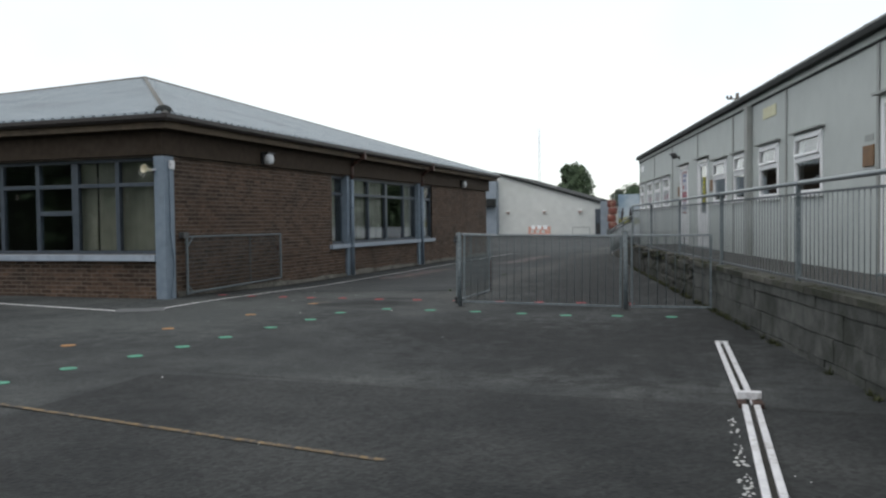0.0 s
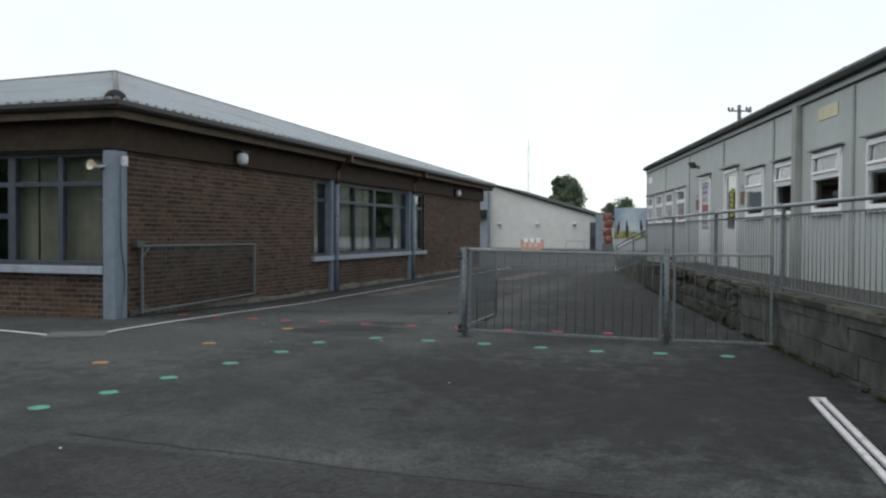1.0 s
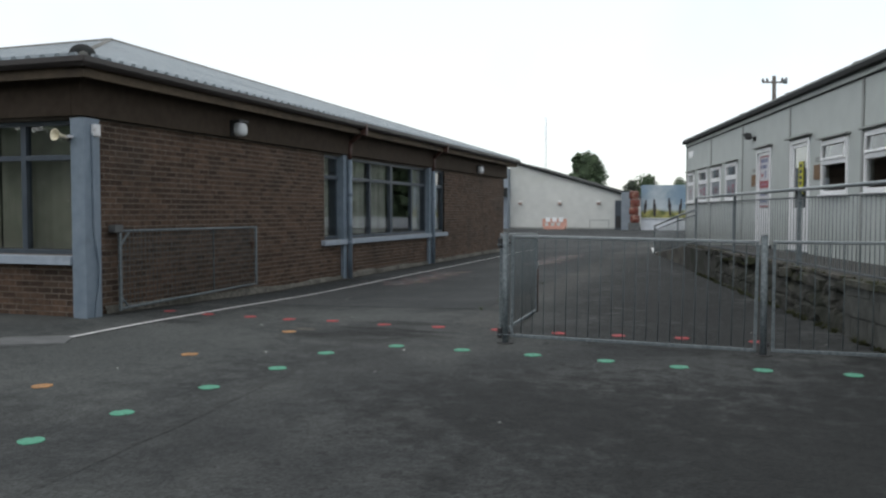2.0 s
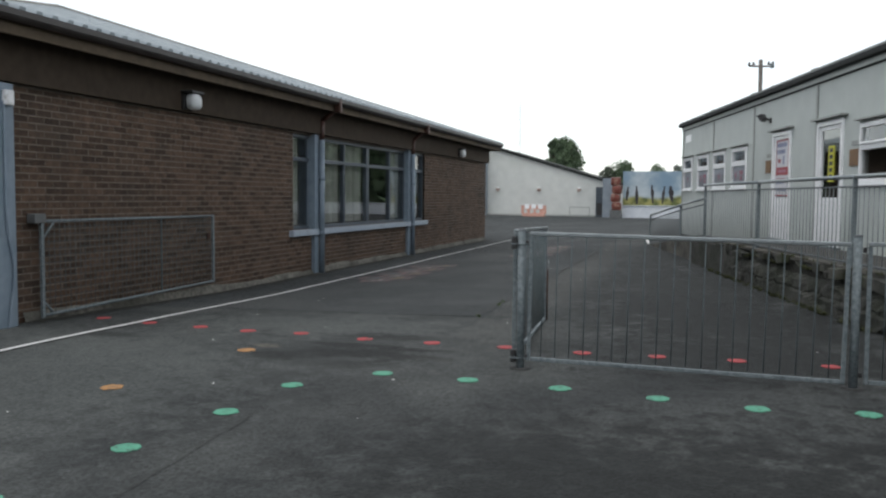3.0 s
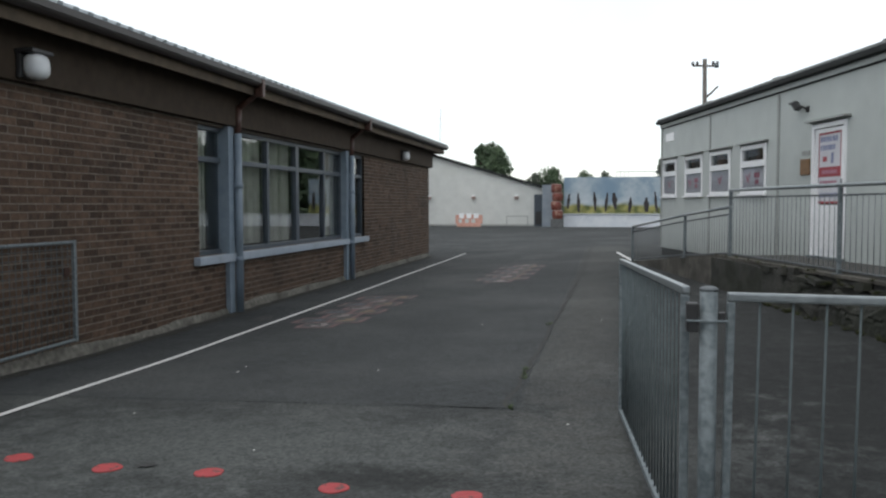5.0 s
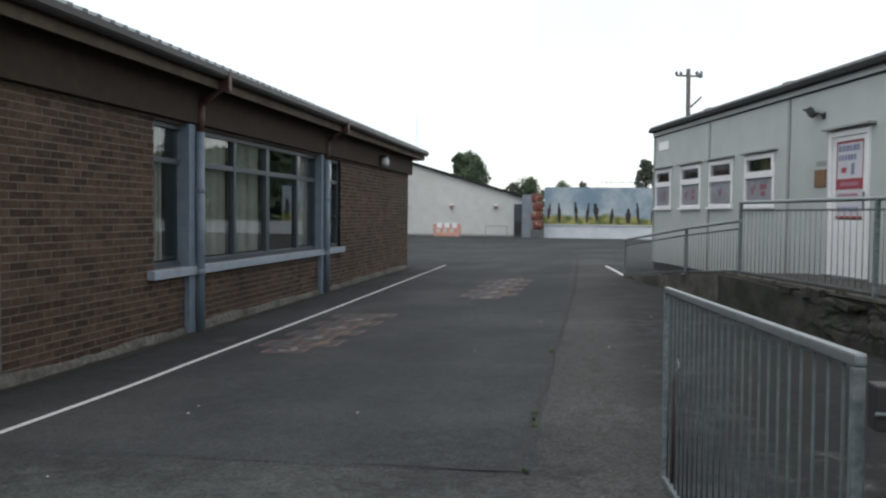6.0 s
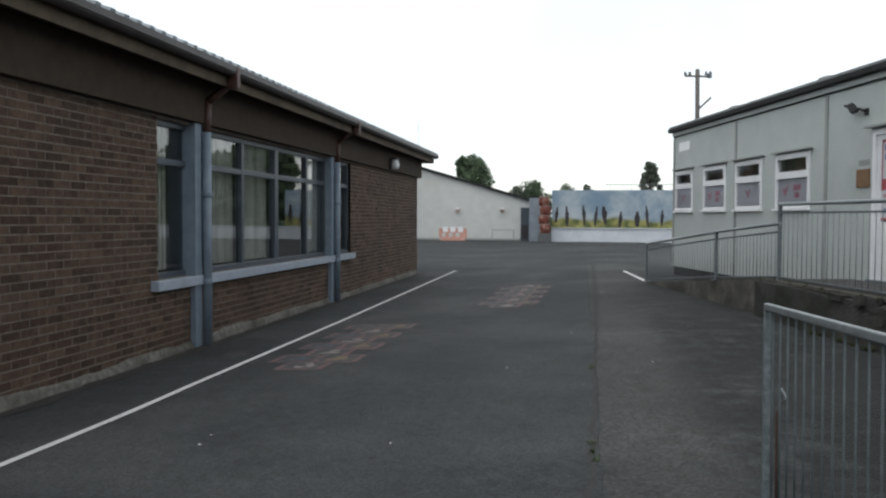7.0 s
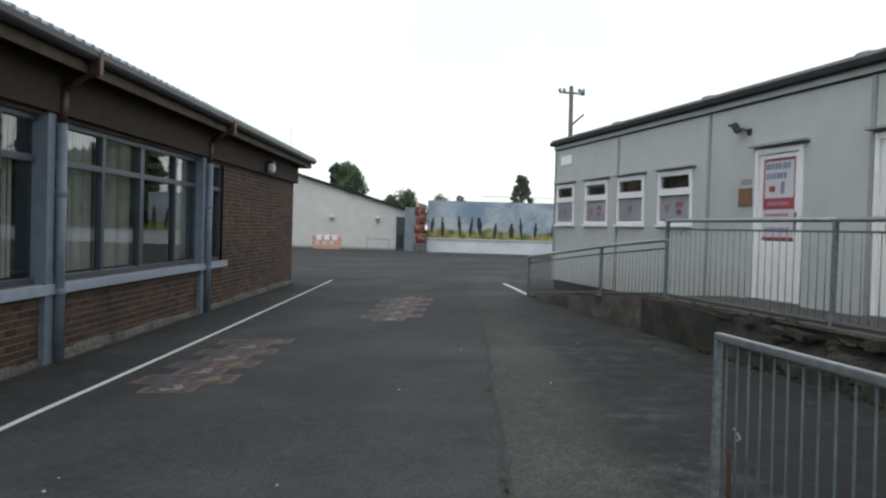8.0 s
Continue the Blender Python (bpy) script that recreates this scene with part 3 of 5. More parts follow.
# ---- brick building ----
WX, FY, YEND = -8.95, 12.25, 32.6
brick_building = thing("brick_building", pose(0, 0, 0), "single-storey brown brick school building with a grey sheet roof", "building")
SIDE_HOLE = (18.77, 26.1, 0.74, 2.42)
FRONT_HOLE = (-24.5, -9.03, 0.76, 2.43)
wall_side = part("wall", holed(nb(), FY + 0.3, YEND, -0.3, 3.0, [SIDE_HOLE], WX - 0.3, WX - 0.002, True), M_MORTAR, brick_building, "brown brick side wall with pale mortar joints")
wall_front = part("wall", holed(nb(), -25.8, WX - 0.002, -0.3, 3.0, [FRONT_HOLE], FY + 0.002, FY + 0.3), M_MORTAR, brick_building, "brown brick front wall under a long window")
part("wall", box(nb(), -25.8, WX - 0.302, YEND - 0.3, YEND, -0.3, 3.0), M_MORTAR, brick_building)
part("wall", box(nb(), -26.0, -25.8, FY, YEND, -0.3, 3.0), M_MORTAR, brick_building)
# rooms behind the panes, darkness put into their surfaces
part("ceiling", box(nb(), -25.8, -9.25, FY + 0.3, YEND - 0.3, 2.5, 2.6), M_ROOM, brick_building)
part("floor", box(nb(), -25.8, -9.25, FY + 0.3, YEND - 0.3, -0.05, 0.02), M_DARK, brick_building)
part("partition", box(nb(), -15.4, -15.2, FY + 0.3, YEND - 0.3, 0, 2.5), M_ROOM, brick_building, "interior wall coloured dark like an unlit room")
part("partition", box(nb(), -15.2, -9.25, 27.4, 27.55, 0, 2.5), M_ROOM, brick_building, "interior wall coloured dark like an unlit room")
part("partition", box(nb(), -15.2, -9.25, 17.6, 17.75, 0, 2.5), M_ROOM, brick_building, "interior wall coloured dark like an unlit room")

# uneven pale plinth at the wall's foot
bm = nb()
prev = None
for k in range(330):
    y = 12.62 + k * 0.0605
    z, o = ground_z(WX, y), 0.014 + 0.012 * noise.noise(Vector((y * 1.1, 0, 0)))
    h = 0.10 + 0.07 * noise.noise(Vector((y * 0.6, 3, 0))) + 0.022 * noise.noise(Vector((y * 4.1, 6, 0)))
    row = [bm.verts.new(c) for c in ((WX + o + 0.035, y, z - 0.05), (WX + o + 0.012, y, z + h * 0.6), (WX + 0.006, y, z + h), (WX - 0.05, y, z + h + 0.004))]
    if prev:
        for i in range(3):
            bm.faces.new((prev[i], row[i], row[i + 1], prev[i + 1])).smooth = True
    prev = row
part("plinth", bm, M_PLINTH, brick_building, "crumbling pale rendered plinth")

# fascia, soffit, upper board, gutter
GX, GY, GEND = -8.58, 11.9, 33.05
for x0, x1, y0, y1 in ((WX - 0.04, WX + 0.10, FY - 0.10, YEND + 0.1), (-26.0, WX - 0.045, FY - 0.10, FY + 0.04)):
    part("fascia", box(nb(), x0, x1, y0, y1, 2.455, 2.94, 0.006), M_FASCIA, brick_building, "dark brown boarded fascia")
part("soffit", box(nb(), -26.3, GX - 0.01, GY + 0.01, FY - 0.101, 2.941, 2.962), M_FASCIA, brick_building)
part("soffit", box(nb(), WX + 0.101, GX - 0.01, FY - 0.1, GEND - 0.02, 2.941, 2.962), M_FASCIA, brick_building)
part("soffit", box(nb(), -26.3, WX + 0.1, YEND + 0.101, GEND - 0.02, 2.941, 2.962), M_FASCIA, brick_building)
part("fascia_board", box(nb(), GX - 0.03, GX, GY, GEND, 2.865, 3.02, 0.004), M_FASCIA_UP, brick_building, "brown eaves board")
part("fascia_board", box(nb(), -26.3, GX - 0.031, GY, GY + 0.03, 2.865, 3.02, 0.004), M_FASCIA_UP, brick_building, "brown eaves board")
part("fascia_board", box(nb(), -26.3, GX - 0.031, GEND - 0.03, GEND, 2.865, 3.02, 0.004), M_FASCIA_UP, brick_building, "brown eaves board")


def gutter_bm(a, b, out):
    """Half-round gutter from a to b that opens upwards; out: the way away from the wall."""
    bm, a, b, o = nb(), Vector(a), Vector(b), Vector(out)
    rows = []
    for p in (a, b):
        ring = []
        for k in range(9):
            t = math.pi * k / 8
            ring.append(bm.verts.new(p + o * (0.06 - 0.06 * math.cos(t)) + Vector((0, 0, 0.05 - 0.105 * math.sin(t)))))
        for k in range(8, -1, -1):
            t = math.pi * k / 8
            ring.append(bm.verts.new(p + o * (0.06 - 0.054 * math.cos(t)) + Vector((0, 0, 0.05 - 0.098 * math.sin(t)))))
        rows.append(ring)
    n = len(rows[0])
    for k in range(n):
        bm.faces.new((rows[0][k], rows[0][(k + 1) % n], rows[1][(k + 1) % n], rows[1][k]))
    bm.faces.new(rows[0])
    bm.faces.new(rows[1][::-1])
    return bm


part("gutter", gutter_bm((GX, GY - 0.1, 3.03), (GX, GEND, 3.03), (1, 0, 0)), M_GUTTER, brick_building, "dark brown half-round gutter")
part("gutter", gutter_bm((-26.3, GY, 3.03), (GX + 0.1, GY, 3.03), (0, -1, 0)), M_GUTTER, brick_building, "dark brown half-round gutter")
for y in (19.70, 24.92):
    part("gutter_bracket", box(nb(), GX + 0.005, GX + 0.13, y - 0.04, y + 0.04, 2.85, 3.08, 0.01), M_PIPE, brick_building, "reddish brown gutter union")

# sheet roof: four corrugated slopes that meet at one top
APEX = Vector((-18.72, 24.38, 6.26))
X0, X1, Y0, Y1, EZ = -26.4, GX + 0.06, GY - 0.06, GEND + 0.05, 3.085


def slope(a, b):
    """Ribbed sheets from the eave a-b up to the top, ribs running down the fall."""
    bm = nb()
    a, b = Vector(a), Vector(b)
    along = (b - a).normalized()
    length, w = (b - a).length, (APEX - a).dot(along)
    fall = APEX - (a + along * w)
    run = fall.length
    up = fall.normalized()
    nrm = along.cross(up)
    nrm = nrm if nrm.z > 0 else -nrm
    n, last = int(length / 0.215), None
    for k in range(n):
        for f, h in ((0.0, 0.0), (0.40, 0.0), (0.50, 0.052), (0.82, 0.052), (0.92, 0.0)):
            u = min(length, (k + f) * 0.215)
            top = run * min(u / w, (length - u) / (length - w))
            cur = [bm.verts.new(a + along * u + up * t + nrm * d) for t, d in ((-0.05, h), (max(0, top) - 0.05 * (top > 0.1), h), (-0.05, -0.03))]
            if last:
                bm.faces.new((last[0], cur[0], cur[1], last[1]))
                bm.faces.new((last[2], cur[2], cur[0], last[0]))
            last = cur
    return bm


CORN = [(X1, Y0, EZ), (X1, Y1, EZ), (X0, Y1, EZ), (X0, Y0, EZ)]
for k in range(4):
    part("roof_sheet", slope(CORN[k], CORN[(k + 1) % 4]), M_ROOF, brick_building, "grey profiled roof sheeting")
part("eaves_filler", box(nb(), X1 + 0.05, X1 + 0.06, Y0 - 0.05, Y1, EZ - 0.06, EZ + 0.003), M_GUTTER, brick_building, "dark closure strip under the sheets")
part("eaves_filler", box(nb(), X0, X1 + 0.049, Y0 - 0.06, Y0 - 0.05, EZ - 0.06, EZ + 0.003), M_GUTTER, brick_building, "dark closure strip under the sheets")
part("roof_deck", (lambda bm: [bm.faces.new([bm.verts.new(Vector(c) - Vector((0, 0, 0.05))) for c in (CORN[k], CORN[(k + 1) % 4], APEX)]) for k in range(4)] and bm)(nb()), M_FASCIA, brick_building)
for c in CORN:
    c = Vector(c)
    part("hip_cap", tube(nb(), c + Vector((0, 0, 0.0)), APEX + Vector((0, 0, 0.05)), 0.06, 0.06, 8), M_HIP, brick_building, "weathered rounded hip capping")
bm = nb()
bmesh.ops.create_uvsphere(bm, u_segments=14, v_segments=8, radius=0.15)
for v in bm.verts:
    v.co = Vector((X1 - 0.12, Y0 + 0.12, EZ + 0.04)) + Vector((v.co.x, v.co.y, max(v.co.z, -0.03) * 0.85))
part("hip_end", bm, M_CABIN_EAVE, brick_building, "dark rounded hip end cap")
part("roof_antenna", tube(nb(), (-19.4, 13.9, 3.6), (-19.65, 13.9, 4.75), 0.012, 0.006, 6), M_GALV_DARK, brick_building, "thin metal aerial")
part("roof_vent", lathe(nb(), [(0.07, 0), (0.07, 0.12), (0.11, 0.13), (0.10, 0.2), (0.02, 0.22)], 10, Matrix.Translation((-17.2, 14.6, 3.78))), M_PIPE, brick_building, "small brown roof vent")


# piers, drainpipes and the corner post
def pier(x0, x1, y0, y1, z1, label):
    part("pier", box(nb(), x0, x1, y0, y1, -0.12, z1, 0.008), M_BLUE, brick_building, label)


pier(WX - 0.065, WX + 0.14, FY - 0.1, FY + 0.17, 2.43, "blue-grey painted corner post")
pier(WX - 0.1, WX + 0.065, 19.50, 19.66, 2.45, "blue-grey painted steel column")
pier(WX - 0.1, WX + 0.065, 24.67, 24.83, 2.45, "blue-grey painted steel column")
for y in (19.70, 24.87):
    px = WX + 0.11
    pipe = part("drainpipe", tube(nb(), (px, y, -0.1), (px, y, 2.36), 0.052, None, 14), M_BLUE, brick_building, "blue-grey painted drainpipe")
    part("pipe_elbow", tube(tube(nb(), (px, y, 2.34), (px, y + 0.02, 2.72), 0.046, None, 12), (px, y + 0.02, 2.70), (GX + 0.06, y + 0.12, 2.99), 0.046, None, 12), M_PIPE, brick_building, "reddish brown pipe from the gutter")
    for z in (0.62, 1.62):
        part("pipe_collar", lathe(nb(), [(0.056, 0), (0.062, 0.01), (0.062, 0.06), (0.056, 0.07)], 14, Matrix.Translation((px, y, z))), M_BLUE, pipe)

# cable and its box on the corner post
bm = nb()
pts = [Vector((WX + 0.156, FY + 0.03 + 0.09 * math.exp(-((z - 0.55) / 0.35) ** 2), z)) for z in np.arange(0.0, 2.26, 0.09)]
rings = [[bm.verts.new(p + Vector((0.014 * math.cos(a), 0.014 * math.sin(a), 0))) for a in np.arange(6) * math.tau / 6] for p in pts]
for lo, hi in zip(rings, rings[1:]):
    for k in range(6):
        bm.faces.new((lo[k], lo[(k + 1) % 6], hi[(k + 1) % 6], hi[k])).smooth = True
part("cable", bm, M_BLUE, brick_building, "painted cable running down the corner post")
part("junction_box", box(nb(), WX + 0.138, WX + 0.195, FY + 0.02, FY + 0.13, 2.21, 2.36, 0.015), M_WHITEMETAL, brick_building, "small white junction box")

# horn speaker
horn = thing("horn_speaker", pose(WX - 0.03, FY - 0.101, 2.2) @ Matrix.Scale(0.72, 4), "small cream horn loudspeaker on the corner post", "speaker")
hm = pose(-0.08, -0.16, 0.0, 84, 0, -4)
part("horn", lathe(nb(), [(0.03, -0.14), (0.035, -0.02), (0.05, 0.05), (0.10, 0.13), (0.105, 0.14), (0.095, 0.135), (0.045, 0.05), (0.02, 0.0)], 18, hm), M_CREAM, horn)
part("driver", lathe(nb(), [(0.045, -0.22), (0.05, -0.20), (0.05, -0.14), (0.03, -0.13)], 14, hm), M_BLACK, horn)
part("bracket", box(nb(), -0.02, 0.02, -0.12, 0.01, -0.02, 0.02, 0.004), M_WHITEMETAL, horn)


# windows: slate frames with real panes
def glazed(top, runs, z0, z1, transom, depth, swap, extra=(), thick=()):
    """Frame bars and panes along runs of mullion places; swap: the window runs along y."""
    def bar(u0, u1, v0, v1, a, b):
        bm = nb()
        box(bm, *((v0, v1, u0, u1) if swap else (u0, u1, v0, v1)), a, b, 0.006)
        part("frame_bar", bm, M_FRAME, top)

    def pane(u0, u1, a, b, v):
        bm = nb()
        box(bm, *((v - 0.005, v + 0.005, u0, u1) if swap else (u0, u1, v - 0.005, v + 0.005)), a, b)
        ob = part("pane", bm, M_GLASS, top, "clear window pane")
        ob.visible_shadow = False
    d0, d1 = depth - 0.045, depth + 0.045
    bar(runs[0] - 0.03, runs[-1] + 0.03, d0, d1, z0, z0 + 0.06)
    bar(runs[0] - 0.03, runs[-1] + 0.03, d0, d1, z1 - 0.06, z1)
    for i, u in enumerate(runs):
        w = 0.07 if i in thick else 0.042
        bar(u - w, u + w, d0 - 0.004, d1 + 0.004, z0 + 0.06, z1 - 0.06)
    for i, (a, b) in enumerate(zip(runs, runs[1:])):
        wa, wb = (0.07 if i in thick else 0.042), (0.07 if i + 1 in thick else 0.042)
        bar(a + wa, b - wb, d0, d1, transom - 0.035, transom + 0.035)
        pane(a + wa - 0.01, b - wb + 0.01, transom + 0.02, z1 - 0.05, depth)
        if i in extra:
            bar(a + wa, b - wb, d0, d1, 1.45, 1.53)
        pane(a + wa - 0.01, b - wb + 0.01, z0 + 0.05, transom - 0.02, depth - 0.0)


side_window = part("window", box(nb(), WX - 0.06, WX + 0.09, 18.62, 26.16, 0.63, 0.735, 0.008), M_SILL, brick_building, "long slate-framed window over a pale painted sill")
glazed(side_window, [18.80, 19.55, 20.02, 21.11, 22.34, 23.70, 24.71, 25.40, 26.07], 0.74, 2.42, 1.985, WX - 0.1, True, (), (4,))
front_window = part("window", box(nb(), -24.6, -9.02, FY - 0.13, FY + 0.115, 0.645, 0.755, 0.008), M_SILL, brick_building, "long slate-framed front window over a pale painted sill")
glazed(front_window, [-15.4, -14.5, -13.5, -12.55, -11.71, -10.87, -9.95, -9.08], 0.76, 2.43, 1.97, FY + 0.16, False, (4, 2), (2, 5))
part("infill_panel", box(nb(), -24.5, -15.45, FY + 0.11, FY + 0.21, 0.76, 2.43), M_FRAME, front_window)


# blinds: upright fabric vanes that hang behind the panes
def blind(u0, u1, v, swap, fabric, z0=0.82, z1=2.4):
    top = thing("window_blind", pose(0, 0, 0), "pale fabric vertical blind hanging behind a window", "blind", "window blinds")
    part("head_rail", box(nb(), *((v - 0.02, v + 0.02, u0, u1) if swap else (u0, u1, v - 0.02, v + 0.02)), z1, z1 + 0.04), M_UPVC, top)
    u = u0
    while u < u1 - 0.05:
        t = radians(random.uniform(5, 12))
        bm = nb()
        box(bm, -0.055, 0.055, -0.002, 0.002, z0, z1)
        place = pose(v if swap else u + 0.05, u + 0.05 if swap else v, 0, 0, 0, (90 if swap else 0) + math.degrees(t))
        bm.transform(place)
        part("vane", bm, fabric, top)
        u += 0.085


for u0, u1 in ((18.86, 19.32), (20.05, 21.06), (21.15, 22.28), (23.76, 24.66), (25.5, 25.9)):
    blind(u0, u1, WX - 0.19, True, M_BLIND)
for u0, u1 in ((-10.02, -9.62), (-9.6, -9.08), (-10.5, -10.08), (-10.92, -10.58), (-13.4, -12.9)):
    blind(u0, u1, FY + 0.32, False, M_CURTAIN)


# class-room tables seen through the panes
def class_table(x, y):
    t = thing("class_table", pose(x, y, 0.02), "plain wooden class-room table inside the room", "table", "class-room tables")
    part("tabletop", box(nb(), -0.6, 0.6, -0.3, 0.3, 0.68, 0.71, 0.005), M_POLE, t)
    for dx in (-0.55, 0.55):
        for dy in (-0.25, 0.25):
            part("leg", tube(nb(), (dx, dy, 0), (dx, dy, 0.68), 0.015, None, 8), M_BLACK, t)


class_table(-11.6, 13.9)
class_table(-13.2, 13.9)
class_table(-10.8, 21.5)


# wall lamps on the fascia
def wall_lamp(y):
    t = thing("wall_lamp", pose(WX + 0.10, y, 2.58), "opal bulkhead lamp with a black cowl on the fascia", "lamp", "bulkhead lamps")
    part("back_plate", box(nb(), 0.0, 0.05, -0.13, 0.13, -0.10, 0.14, 0.012), M_BLACK, t)
    part("hood", box(nb(), 0.0, 0.18, -0.14, 0.14, 0.11, 0.145, 0.01), M_BLACK, t)
    bm = nb()
    bmesh.ops.create_uvsphere(bm, u_segments=16, v_segments=12, radius=1)
    for v in bm.verts:
        s = 1 / max(abs(v.co.x) ** 3 + abs(v.co.y) ** 3 + abs(v.co.z) ** 3, 1e-6) ** (1 / 3)
        v.co = (0.11 + v.co.x * s * 0.085, v.co.y * s * 0.115, 0.0 + v.co.z * s * 0.115 * (0.9 if v.co.z < 0 else 1))
    for f in bm.faces:
        f.smooth = True
    part("diffuser", bm, M_LAMPGLASS, t, "white opal diffuser")


wall_lamp(15.47)
wall_lamp(29.0)


# ---- cabin ----
CM = pose(-2.72, 30.0, 0, 0, 0, -76.97)
S0, CLEN = 0.33, 34.0
cabin = thing("portable_cabin", CM, "long pale grey panelled portable classroom with a flat roof", "building")
W_Z = (1.58, 2.42)
WINDOWS = [(0.47, 1.5, 1), (2.1, 3.2, 1), (3.64, 4.72, 1), (5.23, 6.32, 1), (11.73, 12.84, 0), (13.46, 14.47, 0), (15.18, 16.24, 0), (17.04, 18.17, 0), (22.3, 23.4, 0), (24.1, 25.2, 0)]
DOORS = [(7.96, 8.94, "poster"), (10.14, 11.16, "strip"), (20.05, 21.05, "strip")]
D_Z = (0.62, 2.55)
JOINTS = [3.62, 6.77, 10.08, 13.36, 16.62, 19.93, 23.2, 26.5, 29.8]
holes = [(a, b, *W_Z) for a, b, _ in WINDOWS] + [(a, b, D_Z[0] + 0.01, D_Z[1]) for a, b, _ in DOORS]
edges = [S0, *JOINTS, CLEN]
for a, b in zip(edges, edges[1:]):
    inside = [(max(a, h[0]), min(b, h[1]), h[2], h[3]) for h in holes if h[0] < b and h[1] > a]
    part("wall_panel", holed(nb(), a + 0.004, b - 0.004, 0.38, 3.2, inside, 0.0, 0.12), M_CABIN, cabin)
for s in JOINTS:
    part("joint_strip", box(nb(), s - 0.035, s + 0.035, -0.018, -0.001, 0.39, 3.19, 0.004), M_CABIN_TRIM, cabin, "grey panel joint cover")
part("corner_trim", box(nb(), S0 - 0.02, S0 + 0.05, -0.02, -0.001, 0.39, 3.19, 0.004), M_CABIN_TRIM, cabin)
part("end_wall", box(nb(), S0 - 0.004, S0 + 0.1, 0.121, 7.0, 0.15, 3.2), M_CABIN, cabin)
part("end_wall", box(nb(), CLEN - 0.1, CLEN, 0.121, 7.0, 0.15, 3.2), M_CABIN, cabin)
part("back_wall", box(nb(), S0, CLEN, 7.0, 7.12, 0.15, 3.2), M_CABIN, cabin)
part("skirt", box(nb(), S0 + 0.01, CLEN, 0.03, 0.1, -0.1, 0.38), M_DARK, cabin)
# cabin interior coloured dark to look unlit
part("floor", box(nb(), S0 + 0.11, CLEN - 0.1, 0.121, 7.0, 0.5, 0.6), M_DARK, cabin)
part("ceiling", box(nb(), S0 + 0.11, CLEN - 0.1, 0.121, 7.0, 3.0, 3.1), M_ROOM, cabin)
part("partition", box(nb(), S0 + 0.11, CLEN - 0.1, 3.0, 3.1, 0.6, 3.0), M_ROOM, cabin, "interior wall coloured dark like an unlit room")
part("trim_board", box(nb(), S0 - 0.03, CLEN, -0.04, 0.1, 3.195, 3.276, 0.004), M_CABIN, cabin, "grey board under the gutter")
# dark strip draws the shadow line below the board
part("shadow_line", box(nb(), S0 - 0.01, CLEN, -0.022, -0.001, 3.172, 3.194, 0.003), M_CABIN_EAVE, cabin, "dark strip standing in for the shadow under the eaves board")
part("gutter", box(nb(), S0 - 0.09, CLEN, -0.13, 0.1, 3.277, 3.362, 0.012), M_CABIN_EAVE, cabin, "dark gutter along the eaves")
part("eave_fascia", box(nb(), S0 - 0.09, S0, 0.101, 7.2, 3.24, 3.362, 0.008), M_CABIN_EAVE, cabin, "dark eaves trim")
part("roof", box(nb(), S0 - 0.08, CLEN, -0.10, 7.2, 3.363, 3.405, 0.008), M_CABIN_ROOF, cabin, "pale weathered felt roof edge")
for s in (3.4, 6.6, 9.85, 13.05, 16.3, 19.6, 22.9):
    part("roof_cowl", lathe(nb(), [(0.14, 0.0), (0.17, 0.015), (0.16, 0.045), (0.09, 0.07), (0.03, 0.078)], 14, Matrix.Translation((s, 0.12, 3.40))), M_CABIN_ROOF, cabin, "low rounded roof vent cowl")
part("downpipe", box(nb(), 14.52, 14.71, -0.10, -0.002, 0.6, 3.19, 0.012), M_CABIN_TRIM, cabin, "square grey downpipe")
part("outlet_grille", box(nb(), 0.66, 1.3, -0.015, -0.001, 2.84, 3.03, 0.004), M_UPVC, cabin, "pale rectangular vent cover")
part("patch", box(nb(), 15.38, 16.1, -0.012, -0.001, 2.86, 3.04, 0.005), M_OLIVE, cabin, "faded cream-yellow painted patch")
for a in (7.58, 11.4, 19.52):
    part("plaque", box(nb(), a, a + 0.3, -0.02, -0.001, 1.83, 2.07, 0.004), M_PLAQUE, cabin, "square brown plaque")
    part("plaque_bar", box(nb(), a + 0.03, a + 0.28, -0.008, -0.001, 2.12, 2.19, 0.002), M_CABIN_TRIM, cabin, "small pale lettering bar")


